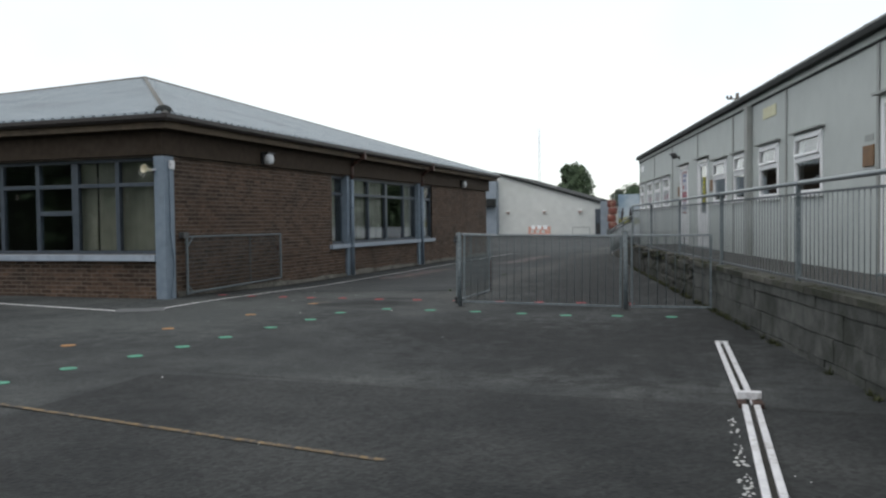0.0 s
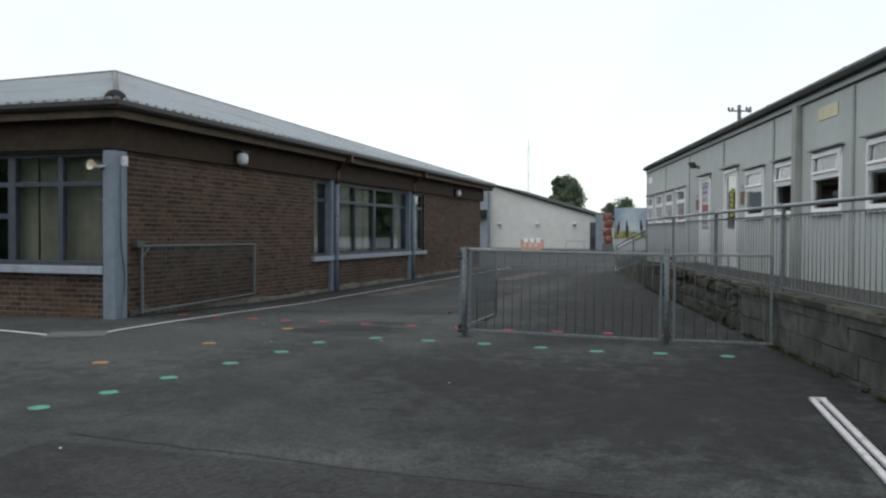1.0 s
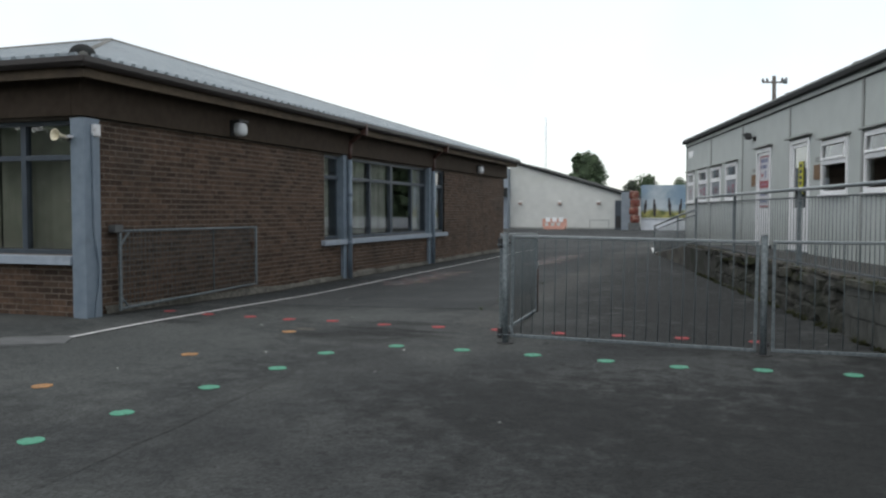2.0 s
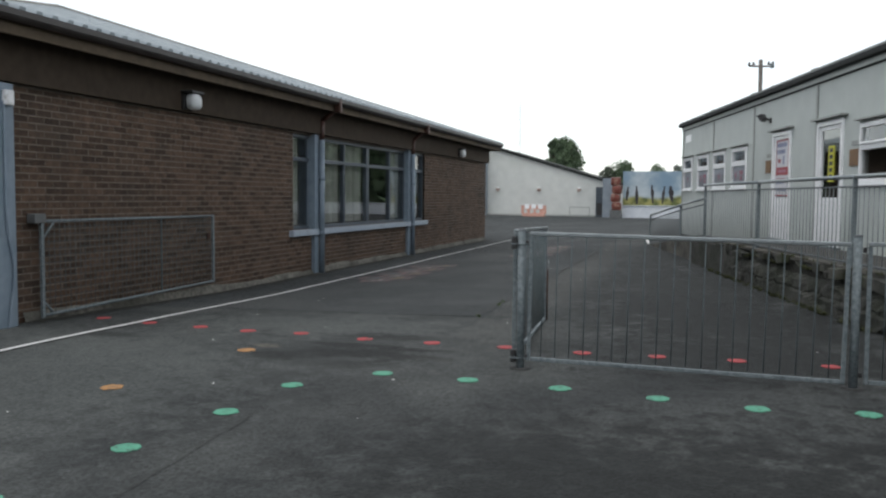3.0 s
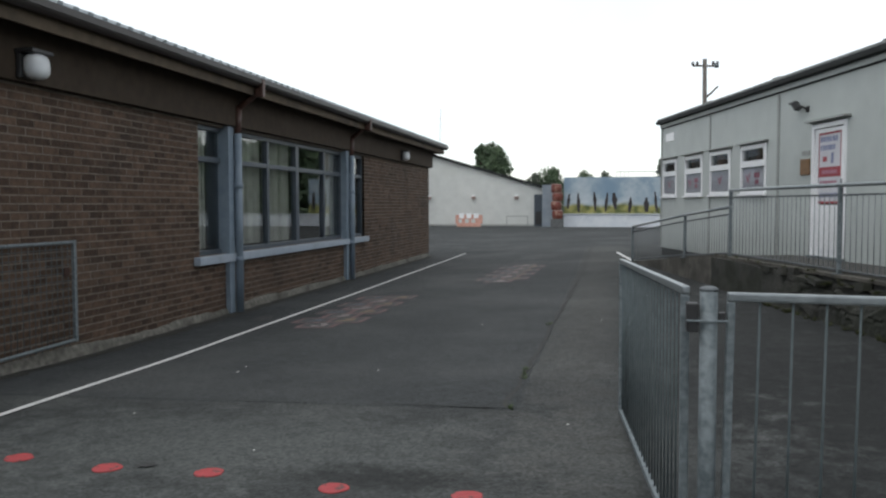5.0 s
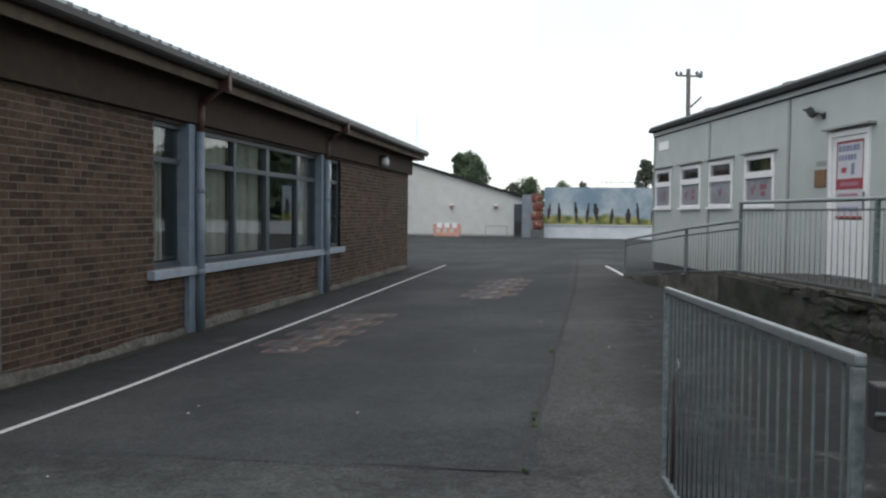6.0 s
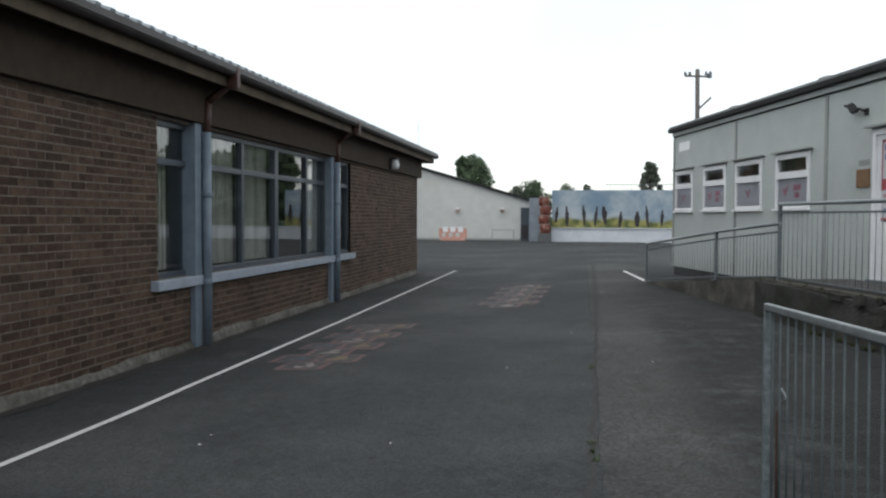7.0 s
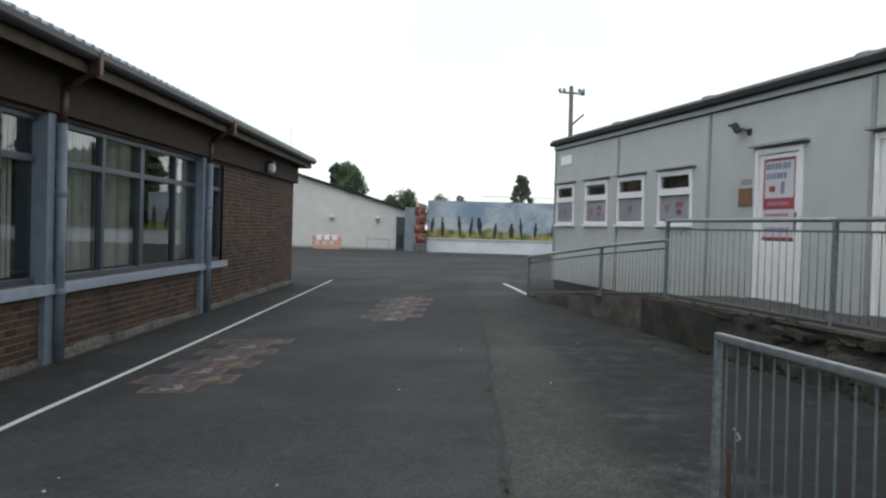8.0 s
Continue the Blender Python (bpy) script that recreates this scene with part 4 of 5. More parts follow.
def cabin_window(a, b, poster, group):
    w = thing("cabin_window", CM @ pose(a, 0, W_Z[0]), "white plastic window with a top opening light" + (" and a poster in the pane" if poster else " on the grey cabin"), "window", group)
    wd, h = b - a, W_Z[1] - W_Z[0]
    z1 = 0.50
    for x0, x1, z0, zz in ((0, 0.055, 0, h), (wd - 0.055, wd, 0, h), (0.055, wd - 0.055, 0, 0.06), (0.055, wd - 0.055, h - 0.05, h), (0.055, wd - 0.055, z1 - 0.04, z1 + 0.035)):
        part("frame_bar", box(nb(), x0, x1, -0.025, 0.06, z0, zz, 0.008), M_UPVC, w)
    # the top light is hung from its upper edge; on the plain windows it stands ajar, on poster windows it leans towards
    # a darker reflection
    ajar = pose(0, -0.012, h - 0.05, 3 if poster else -4.5) @ Matrix.Translation((0, 0.012, 0.05 - h))
    for x0, x1, z0, zz in ((0.055, 0.085, z1 + 0.035, h - 0.05), (wd - 0.085, wd - 0.055, z1 + 0.035, h - 0.05), (0.085, wd - 0.085, z1 + 0.035, z1 + 0.07), (0.085, wd - 0.085, h - 0.075, h - 0.05)):
        part("sash_bar", box(nb(), x0, x1, -0.035, 0.012, z0, zz, 0.006, ajar), M_UPVC, w)
    for z0, zz in ((0.055, z1 - 0.035), (z1 + 0.05, h - 0.06)):
        ob = part("pane", box(nb(), 0.07, wd - 0.07, 0.0, 0.006, z0, zz, 0, ajar if z0 > 0.3 else None), M_GLASS, w, "clear window pane")
        ob.visible_shadow = False
    if not poster:
        part("stay", tube(nb(), (0.1, 0.03, z1 + 0.04), (0.1, -0.03, z1 + 0.06), 0.006, None, 6), M_GALV, w, "small metal window stay")
    part("sill", box(nb(), -0.03, wd + 0.03, -0.06, 0.0, -0.04, -0.002, 0.006), M_UPVC, w)
    part("drip_canopy", box(nb(), -0.06, wd + 0.08, -0.09, -0.003, h + 0.03, h + 0.055, 0.004), M_CABIN_TRIM, w, "grey drip strip")
    if poster:
        p = part("poster", box(nb(), 0.075, wd - 0.075, 0.004, 0.009, 0.075, z1 - 0.055), M_PAPER, w, "pale poster with red shapes")
        # added board colours the top pane like a brown reflection
        part("reflection_board", box(nb(), 0.08, wd - 0.08, 0.10, 0.11, z1 + 0.06, h - 0.07), M_BROWN_REFLECTION, w, "added brown board giving the top pane its reflected brown")
        mx, k = wd / 2, poster
        bm = nb()
        blob = [(-0.13, 0.07), (-0.07, 0.0), (-0.03, -0.07), (0.03, -0.08), (0.07, 0.0), (0.12, 0.1), (0.06, 0.07), (0.0, 0.02), (-0.06, 0.05)]
        lo = [bm.verts.new((x, 0.003, z)) for x, z in blob]
        hi = [bm.verts.new((x, 0.0, z)) for x, z in blob]
        bm.faces.new(hi)
        for i in range(len(blob)):
            j = (i + 1) % len(blob)
            bm.faces.new((lo[i], lo[j], hi[j], hi[i]))
        bm.transform(Matrix.Translation((mx * (0.95 if k % 2 else 0.55), 0.0, 0.27)))
        part("emblem", bm, M_PINK, p)
        if k % 2 == 0:
            part("lettering_bar", box(nb(), mx + 0.02, mx + 0.26, 0.0, 0.003, 0.27, 0.36), M_PINK, p)
            part("lettering_bar", box(nb(), mx + 0.06, mx + 0.22, 0.0, 0.003, 0.16, 0.24), M_PINK, p)


for k, (a, b, p) in enumerate(WINDOWS):
    cabin_window(a, b, p * (k + 1), "cabin windows")


def cabin_door(a, b, style):
    d = thing("cabin_door", CM @ pose(a, 0, D_Z[0]), "closed white plastic door with a poster behind its glass" if style == "poster" else "closed white plastic door with a tall glass pane", "door", "cabin doors")
    wd, h = b - a, D_Z[1] - D_Z[0]
    for x0, x1, z0, zz in ((0, 0.07, 0, h), (wd - 0.07, wd, 0, h), (0.07, wd - 0.07, h - 0.07, h)):
        part("door_frame", box(nb(), x0, x1, -0.03, 0.08, z0, zz, 0.008), M_UPVC, d)
    leaf = part("leaf", holed(nb(), 0.075, wd - 0.075, 0.02, h - 0.075, [(0.16, wd - 0.16, 0.76, h - 0.13)], 0.0, 0.045), M_UPVC, d)
    ob = part("pane", box(nb(), 0.155, wd - 0.155, 0.018, 0.028, 0.755, h - 0.125), M_GLASS, d, "tall glass pane")
    ob.visible_shadow = False
    for k in range(6):
        x = 0.2 + k * (wd - 0.4) / 6
        part("door_slat", box(nb(), x + 0.008, x + (wd - 0.4) / 6 - 0.008, -0.008, -0.0005, 0.1, 0.68, 0.003), M_UPVC, leaf)
    part("handle", tube(box(nb(), wd - 0.15, wd - 0.11, -0.012, -0.0005, 0.9, 1.12, 0.004), (wd - 0.13, -0.04, 1.03), (wd - 0.25, -0.04, 1.03), 0.01, None, 8), M_GALV, leaf, "metal lever handle")
    part("threshold", box(nb(), -0.02, wd + 0.02, -0.08, 0.05, -0.012, 0.018, 0.004), M_GALV, d)
    part("drip_canopy", box(nb(), -0.07, wd + 0.1, -0.11, -0.003, h + 0.03, h + 0.06, 0.004), M_CABIN_TRIM, d, "grey drip strip")
    if style == "poster":
        x0, x1 = 0.17, wd - 0.17
        p = part("poster", box(nb(), x0, x1, 0.006, 0.012, 0.78, h - 0.14), M_DOORPAPER, d, "pale poster with a red border")
        w = x1 - x0
        for a0, a1, z0, zz in ((x0, x1, h - 0.165, h - 0.14), (x0, x0 + 0.018, 1.15, h - 0.165), (x1 - 0.018, x1, 1.15, h - 0.165), (x0 + 0.018, x1 - 0.018, 1.16, 1.30), (x0, x1, 0.78, 0.81)):
            part("border", box(nb(), a0, a1, 0.002, 0.0055, z0, zz), M_RED, p, "red border")
        for z, f, hh, ink in ((1.66, 0.95, 0.075, M_INK), (1.54, 0.8, 0.075, M_INK), (1.07, 0.9, 0.035, M_PINK), (1.01, 0.7, 0.03, M_INK), (0.87, 0.95, 0.06, M_INK)):
            for i in range(6):
                u = x0 + 0.05 + i * (w - 0.1) / 6 * f
                part("lettering_bar", box(nb(), u, u + (w - 0.1) / 6 * f - random.uniform(0.012, 0.03), 0.002, 0.0055, z, z + hh), ink, p)
        part("lettering_bar", box(nb(), x0 + 0.1, x1 - 0.1, -0.001, 0.0018, 1.205, 1.255), M_PINK, p)
        part("emblem", box(nb(), x0 + 0.12, x0 + 0.24, 0.002, 0.0055, 1.38, 1.45, 0.001), M_RED, p)
        part("emblem", box(nb(), x0 + 0.36, x0 + 0.43, 0.002, 0.0055, 1.35, 1.5, 0.001), M_INK, p)
    else:
        # flat grey panel fills the upper part of the pane
        part("blind", box(nb(), 0.17, wd - 0.17, 0.032, 0.036, 1.46, h - 0.135), M_CABIN_TRIM, d, "grey panel behind the upper part of the glass")
        strip = part("sign_strip", box(nb(), wd * 0.42, wd * 0.64, 0.004, 0.010, 1.0, 1.55), M_YELLOW, d, "yellow paper strip inside the glass")
        for k in range(5):
            part("lettering_bar", box(nb(), wd * 0.47, wd * 0.59, 0.0, 0.003, 1.05 + k * 0.1, 1.11 + k * 0.1), M_BLACK, strip)


for a, b, style in DOORS:
    cabin_door(a, b, style)

flood = thing("flood_lamp", CM @ pose(7.78, 0.0, 2.81) @ Matrix.Scale(0.64, 4), "black floodlight on a bracket above the cabin door", "lamp")
head = pose(-0.24, -0.17, 0.1, 28, 0, -40)
part("wall_plate", box(nb(), -0.06, 0.06, -0.035, -0.001, -0.07, 0.07, 0.008), M_BLACK, flood)
part("bracket", tube(tube(nb(), (0, -0.03, 0.0), (-0.06, -0.12, 0.06), 0.022, None, 8), (-0.06, -0.12, 0.06), (-0.2, -0.14, 0.09), 0.022, None, 8), M_BLACK, flood)
part("housing", box(nb(), -0.15, 0.15, -0.07, 0.06, -0.10, 0.10, 0.02, head), M_BLACK, flood)
part("lens", box(nb(), -0.125, 0.125, -0.078, -0.071, -0.08, 0.08, 0.002, head), M_GALV, flood)
part("cowl", box(nb(), -0.15, 0.15, -0.12, -0.06, 0.101, 0.115, 0.004, head), M_BLACK, flood)

# ---- deck, ramp and retaining wall beside the cabin ----
DW, DZ = 1.22, 0.61


def deck_z(s):
    """Height of the walking surface along the cabin: ramp, then level deck."""
    return 0.17 + (DZ - 0.17) * min(1, max(0, (s - 2.3) / 5.2))


deck = thing("deck", CM, "raised concrete walkway with a ramp along the cabin", "walkway", "", "structure")
part("slab", box(nb(), 7.5, CLEN, -DW, -0.002, 0.35, DZ, 0.012), M_DECK, deck, "worn concrete walkway")
bm = nb()
rows = []
for s in np.arange(2.3, 7.51, 0.4):
    z = deck_z(s)
    rows.append([bm.verts.new(c) for c in ((s, -0.002, z), (s, -DW, z), (s, -DW, -0.1), (s, -0.002, -0.1))])
for p, q in zip(rows, rows[1:]):
    for k in range(4):
        bm.faces.new((p[k], q[k], q[(k + 1) % 4], p[(k + 1) % 4]))
bm.faces.new(rows[0])
bm.faces.new(rows[-1])
part("ramp", bm, M_RAMP, deck, "sloping concrete ramp")
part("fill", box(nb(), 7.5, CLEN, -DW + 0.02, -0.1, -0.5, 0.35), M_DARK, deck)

bm, last = nb(), None
for s in np.arange(7.5, 16.5, 0.15):
    o, z = 0.045 + 0.025 * noise.noise(Vector((s * 1.7, 4, 2))), DZ + 0.012 + 0.006 * noise.noise(Vector((s * 3, 1, 5)))
    row = [bm.verts.new((s, v, k)) for v, k in ((-DW + 0.05, z), (-DW - o, z - 0.004), (-DW - o, z - 0.04), (-DW + 0.05, z - 0.04))]
    if last:
        for k in range(4):
            bm.faces.new((last[k], row[k], row[(k + 1) % 4], last[(k + 1) % 4]))
    last = row
part("slab_edge", bm, M_RAMP, deck, "uneven pale edge of the concrete walkway")

retaining_wall = thing("retaining_wall", CM, "weathered concrete block retaining wall with broken mossy edges", "wall", "", "structure")
part("core", box(nb(), 7.47, 16.5, -DW - 0.02, -DW - 0.001, -0.5, 0.52), M_SOIL, retaining_wall)
part("core", box(nb(), 16.502, CLEN, -DW - 0.112, -DW - 0.001, -0.5, 0.55), M_BLOCK, retaining_wall)


def rough_block(w, h, d):
    """A block with a slightly uneven face; its far lower corner at the origin, its face towards -y."""
    t = bmesh.new()
    bmesh.ops.create_cube(t, size=1)
    bmesh.ops.bevel(t, geom=t.edges[:], offset=0.018, segments=1, affect="EDGES")
    for v in t.verts:
        n = noise.noise_vector(v.co * 2.3 + Vector((w * 9, h * 7, random.random() * 5))) * 0.022
        v.co = ((v.co.x + 0.5) * w + n.x * 0.3, -(0.5 - v.co.y) * d + n.y * 0.5, (v.co.z + 0.5) * h + n.z * 0.3)
    return t


kinds = []
for k in range(6):
    me = bpy.data.meshes.new("block")
    t = rough_block(0.43, 0.205, 0.11)
    t.to_mesh(me)
    t.free()
    me.materials.append(M_BLOCK)
    kinds.append(me)
for row in range(4):
    z = -0.18 + row * 0.215
    s = 16.52 + (0.22 if row % 2 else 0)
    while s < 26.0:
        ob = new("block", random.choice(kinds))
        ob.parent = retaining_wall
        ob.location = (s, -DW - 0.02 + random.uniform(-0.01, 0.01), z + random.uniform(-0.005, 0.005))
        ob.rotation_euler = (0, random.uniform(-0.012, 0.012), random.uniform(-0.015, 0.015))
        ob.scale = (1, 1, 0.62 if row == 3 else 1.0)
        s += 0.437
s = 16.5
while s < 26:
    w = random.uniform(0.5, 0.95)
    if random.random() > 0.04:
        bm = nb()
        join(bm, rough_block(w - 0.008, 0.06, 0.18), pose(s, -DW + 0.03, 0.565 + random.uniform(-0.01, 0.008), random.uniform(-3, 3), 0, 0))
        part("coping_stone", bm, M_COPING, retaining_wall, "mossy uneven coping stone")
    s += w


def broken_face(s, z):
    """How far the old concrete face stands out: smooth by the ramp, crumbled into hollows further on."""
    wear = ease(9.4, 11.4, s)
    n1 = noise.noise(Vector((s * 1.5, z * 3.4, 2.0)))
    n2 = noise.noise(Vector((s * 4.5, z * 8.0, 7.0)))
    hollow = ease(0.02, 0.2, n1 + 0.45 * n2) * wear
    course = 0.007 * wear * (1 if (z + 0.03 * n2) % 0.215 > 0.03 else -1)
    under = 0.06 * ease(0.30, 0.48, z) * wear * ease(-0.25, 0.15, n1 + 0.3 * n2)
    return 0.105 - under - 0.05 * hollow + course + 0.012 * n2 * (0.4 + wear) + 0.007 * wear * noise.noise(Vector((s * 15, z * 17, 3.0)))


def broken_top(s):
    wear = ease(8.2, 10.8, s)
    n1, n2 = noise.noise(Vector((s * 0.9, 5.0, 1.0))), noise.noise(Vector((s * 3.7, 9.0, 3.0)))
    return 0.575 - wear * max(0.0, 0.07 + 0.16 * n1 + 0.09 * n2) + 0.012 * n2


bm, last = nb(), None
for s in np.arange(7.47, 16.51, 0.032):
    top = broken_top(s)
    zs = [-0.3 + (top + 0.3) * k / 26 for k in range(27)]
    row = [bm.verts.new((s, -DW - broken_face(s, z), z)) for z in zs]
    row.append(bm.verts.new((s, -DW - 0.05, top + 0.012 * noise.noise(Vector((s * 6, 1, 1))))))
    row.append(bm.verts.new((s, -DW - 0.0005, min(top + 0.03, 0.585))))
    if last:
        for k in range(len(row) - 1):
            bm.faces.new((last[k], row[k], row[k + 1], last[k + 1]))
    last = row
part("broken_face", bm, M_BROKEN, retaining_wall, "crumbling dark concrete face with mossy hollows")
s = 9.0
while s < 16.4:
    w, h, d = random.uniform(0.12, 0.42), random.uniform(0.05, 0.12), random.uniform(0.09, 0.16)
    if random.random() < 0.62:
        bm = nb()
        lift = broken_top(s + w / 2) - 0.02
        join(bm, rough_block(w, h, d), pose(s, -DW + 0.015 - random.uniform(0, 0.03), min(lift, 0.60 - h), random.uniform(-5, 5), random.uniform(-6, 6), random.uniform(-8, 8)))
        part("coping_stone", bm, random.choice((M_COPING, M_BROKEN)), retaining_wall, "loose broken coping stone")
    s += w + random.uniform(0.0, 0.12)


# dark soil and moss washed up along the edge of the walkway
bm, last = nb(), None
for s in np.arange(4.6, 13.0, 0.07):
    z, w = deck_z(s) + 0.004, 0.10 + 0.10 * ease(-0.3, 0.5, noise.noise(Vector((s * 0.9, 8, 1))))
    w *= ease(4.6, 5.4, s) * (1 - ease(12.2, 13.0, s)) + 0.02
    row = [bm.verts.new((s, -DW + 0.08 + w * f, z + 0.035 * g * (1 + noise.noise(Vector((s * 5, f * 3, 4)))))) for f, g in ((-0.35, -0.2), (0, 0.5), (0.4, 0.7), (0.75, 0.4), (1, -0.2))]
    if last:
        for k in range(4):
            bm.faces.new((last[k], row[k], row[k + 1], last[k + 1])).smooth = True
    last = row
lone("soil_drift", bm, M_SOIL, "dark mossy soil lying along the walkway's edge", "soil", "", "stuff", CM)


def tufts(name, spots, size, count, material, label, category, kind="stuff"):
    """Little bent blades in bunches."""
    verts, faces = [], []
    for x, y, z in spots:
        for _ in range(count):
            a, r, h = random.uniform(0, math.tau), random.uniform(0, size), size * random.uniform(0.5, 1.3)
            bx, by = x + r * math.cos(a), y + r * math.sin(a)
            wx, wy = 0.12 * size * math.cos(a + 1.6), 0.12 * size * math.sin(a + 1.6)
            k = len(verts)
            verts += [(bx - wx, by - wy, z), (bx + wx, by + wy, z), (bx + math.cos(a) * h * 0.6, by + math.sin(a) * h * 0.6, z + h)]
            faces.append((k, k + 1, k + 2))
    me = bpy.data.meshes.new(name)
    me.from_pydata(verts, [], faces)
    return tagged(mesh_ob(name, me, material), label, category, "", kind)


def cabin_at(s, d, z):
    return CM @ Vector((s, -d, z))


foot = []
for _ in range(90):
    s = random.uniform(9, 26)
    p = cabin_at(s, DW + 0.14 + random.uniform(0, 0.05), 0)
    foot.append((p.x, p.y, ground_z(p.x, p.y)))
tufts("moss", foot, 0.05, 26, M_MOSS, "moss and weeds along the foot of the retaining wall", "moss")
tops = []
for _ in range(60):
    p = cabin_at(random.uniform(7.3, 24), DW + random.uniform(0.0, 0.13), 0.61)
    tops.append(tuple(p))
for _ in range(70):
    s = random.choice((10.9, 11.6, 12.2, 13.4, 14.6, 15.3)) + random.gauss(0, 0.16)
    tops.append(tuple(cabin_at(s, DW + random.uniform(0.02, 0.10), broken_top(s) + 0.005)))
tufts("moss_top", tops, 0.035, 22, M_MOSS, "moss on the coping of the retaining wall", "moss")
weeds = [(-4.53, 15.62, ground_z(-4.53, 15.62))] + [(-4.52 + random.uniform(-0.05, 0.05), y, ground_z(-4.5, y)) for y in (14.5, 15.45, 15.8, 18.3)]
tufts("joint_weeds", weeds, 0.04, 16, M_WEED, "small weeds growing in the tarmac joint", "weeds")


# ---- railings ----
def railing(s0, s1, bars, label):
    """One bay of the walkway railing; the rails follow the walking surface."""
    sloped = s0 < 7.5
    t = thing("railing", CM @ pose(s0, -DW + 0.03, deck_z(s0)), label, "railing", "walkway railings")
    h = 0.745 if sloped else 0.99
    rise = deck_z(s1) - deck_z(s0) if sloped else 0.0
    w = s1 - s0
    part("post", box(nb(), -0.022, 0.022, -0.022, 0.022, -0.02, h, 0.006), M_GALV, t)
    part("base_plate", box(nb(), -0.06, 0.06, -0.06, 0.06, -0.005, 0.012, 0.003), M_GALV_DARK, t)
    part("top_rail", tube(nb(), (-0.03, 0, h), (w + 0.03, 0, h + rise), 0.024, None, 12), M_SKYLIT_RAIL, t)
    low = 0.05
    part("rail", box(nb(), 0.026, w - 0.026, -0.012, 0.012, h - 0.12, h - 0.1, 0, Matrix.Shear("XZ", 4, (0, 0))) if not rise else tube(nb(), (0.02, 0, h - 0.11), (w - 0.02, 0, h - 0.11 + rise), 0.012, None, 8), M_GALV_DARK, t)
    part("rail", tube(nb(), (0.02, 0, low), (w - 0.02, 0, low + rise), 0.013, None, 8), M_GALV_DARK, t)
    n = int(w / bars)
    for k in range(1, n):
        u = k * w / n
        part("baluster", tube(nb(), (u, 0, low + rise * u / w), (u, 0, h - 0.11 + rise * u / w), 0.0055, None, 6), M_BALUSTER, t)


railing(2.28, 5.78, 0.11, "low galvanised railing along the concrete ramp")
railing(5.78, 7.88, 0.11, "low galvanised railing along the concrete ramp")
for a, b in ((7.88, 11.1), (11.1, 14.5), (14.5, 17.7), (17.7, 21.0), (21.0, 24.3), (24.3, 27.6)):
    railing(a, b, 0.115, "galvanised steel railing on the raised concrete walkway")


# ---- gates ----
def gate_post(x, y, label, leaf=False):
    z = ground_z(x, y)
    t = thing("gate_post", pose(x, y, z), label, "post", "gate posts")
    part("post", tube(nb(), (0, 0, -0.08), (0, 0, 1.085), 0.030, None, 16), M_GALV, t)
    part("cap", lathe(nb(), [(0.032, 1.083), (0.032, 1.090), (0.018, 1.098)], 16), M_GALV_DARK, t)
    part("footing", lathe(nb(), [(0.085, -0.05), (0.085, 0.004), (0.05, 0.010)], 12), M_STAIN, t, "rough concrete footing")
    for z in (0.10, 0.99):
        part("hinge", box(nb(), 0.033, 0.055, -0.014, 0.014, z - 0.018, z + 0.018, 0.004), M_BLACK, t)
        if leaf:
            part("hinge", box(nb(), -0.075, -0.036, -0.03, 0.03, z - 0.05, z + 0.05, 0.006), M_BLACK, t, "dark steel hinge lug")
            part("hinge_bolt", tube(nb(), (-0.078, -0.034, z - 0.01), (0.06, -0.034, z - 0.01), 0.0045, None, 8), M_GALV, t, "steel hinge bolt")


def gate(m, w, spacing, label, bolt=False):
    """A barred gate panel in a square tube frame, from the origin along x."""
    t = thing("gate", m, label, "gate", "barred gates")
    z0, z1 = 0.07, 1.05
    part("stile", box(nb(), 0, 0.027, -0.014, 0.016, z0, z1, 0.006), M_GALV, t)
    part("stile", box(nb(), w - 0.028, w, -0.015, 0.015, z0, z1, 0.006), M_GALV, t)
    part("top_rail", box(nb(), 0.0, w, -0.015, 0.015, z1 + 0.001, z1 + 0.032, 0.007), M_SKYLIT_RAIL, t)
    part("bottom_rail", box(nb(), 0.031, w - 0.029, -0.014, 0.014, z0, z0 + 0.03, 0.006), M_GALV, t)
    n = round(w / spacing)
    for k in range(1, n):
        u = k * w / n
        part("bar", tube(nb(), (u, 0, z0 + 0.04), (u, 0, z1 + 0.005), 0.0043, None, 8), M_BAR, t)
    if bolt:
        part("drop_bolt", tube(nb(), (w - 0.075, -0.03, 0.04), (w - 0.075, -0.03, 0.62), 0.009, None, 8), M_RUST, t, "rusty drop bolt")
        part("latch", tube(tube(nb(), (w - 0.09, -0.035, 0.66), (w - 0.14, -0.045, 0.69), 0.004, None, 6), (w - 0.14, -0.045, 0.69), (w - 0.09, -0.04, 0.72), 0.004, None, 6), M_RAIL, t, "bright wire latch")


gate_post(-3.545, 11.98, "round galvanised gate post set in the tarmac", True)
gate_post(-1.155, 12.06, "round galvanised gate post between two barred panels")
gate(pose(-3.498, 11.99, 0.0, 0, 0.8, 1.2), 2.285, 0.111, "galvanised barred gate closed across the yard")
gate(pose(-1.085, 12.07, -0.03, 0, 0, 2.5), 1.07, 0.12, "short galvanised barred panel between post and block wall")
gate(pose(-3.612, 12.05, 0.012, 0, 1.4, 94.3), 2.49, 0.10, "galvanised barred gate leaf standing open", True)

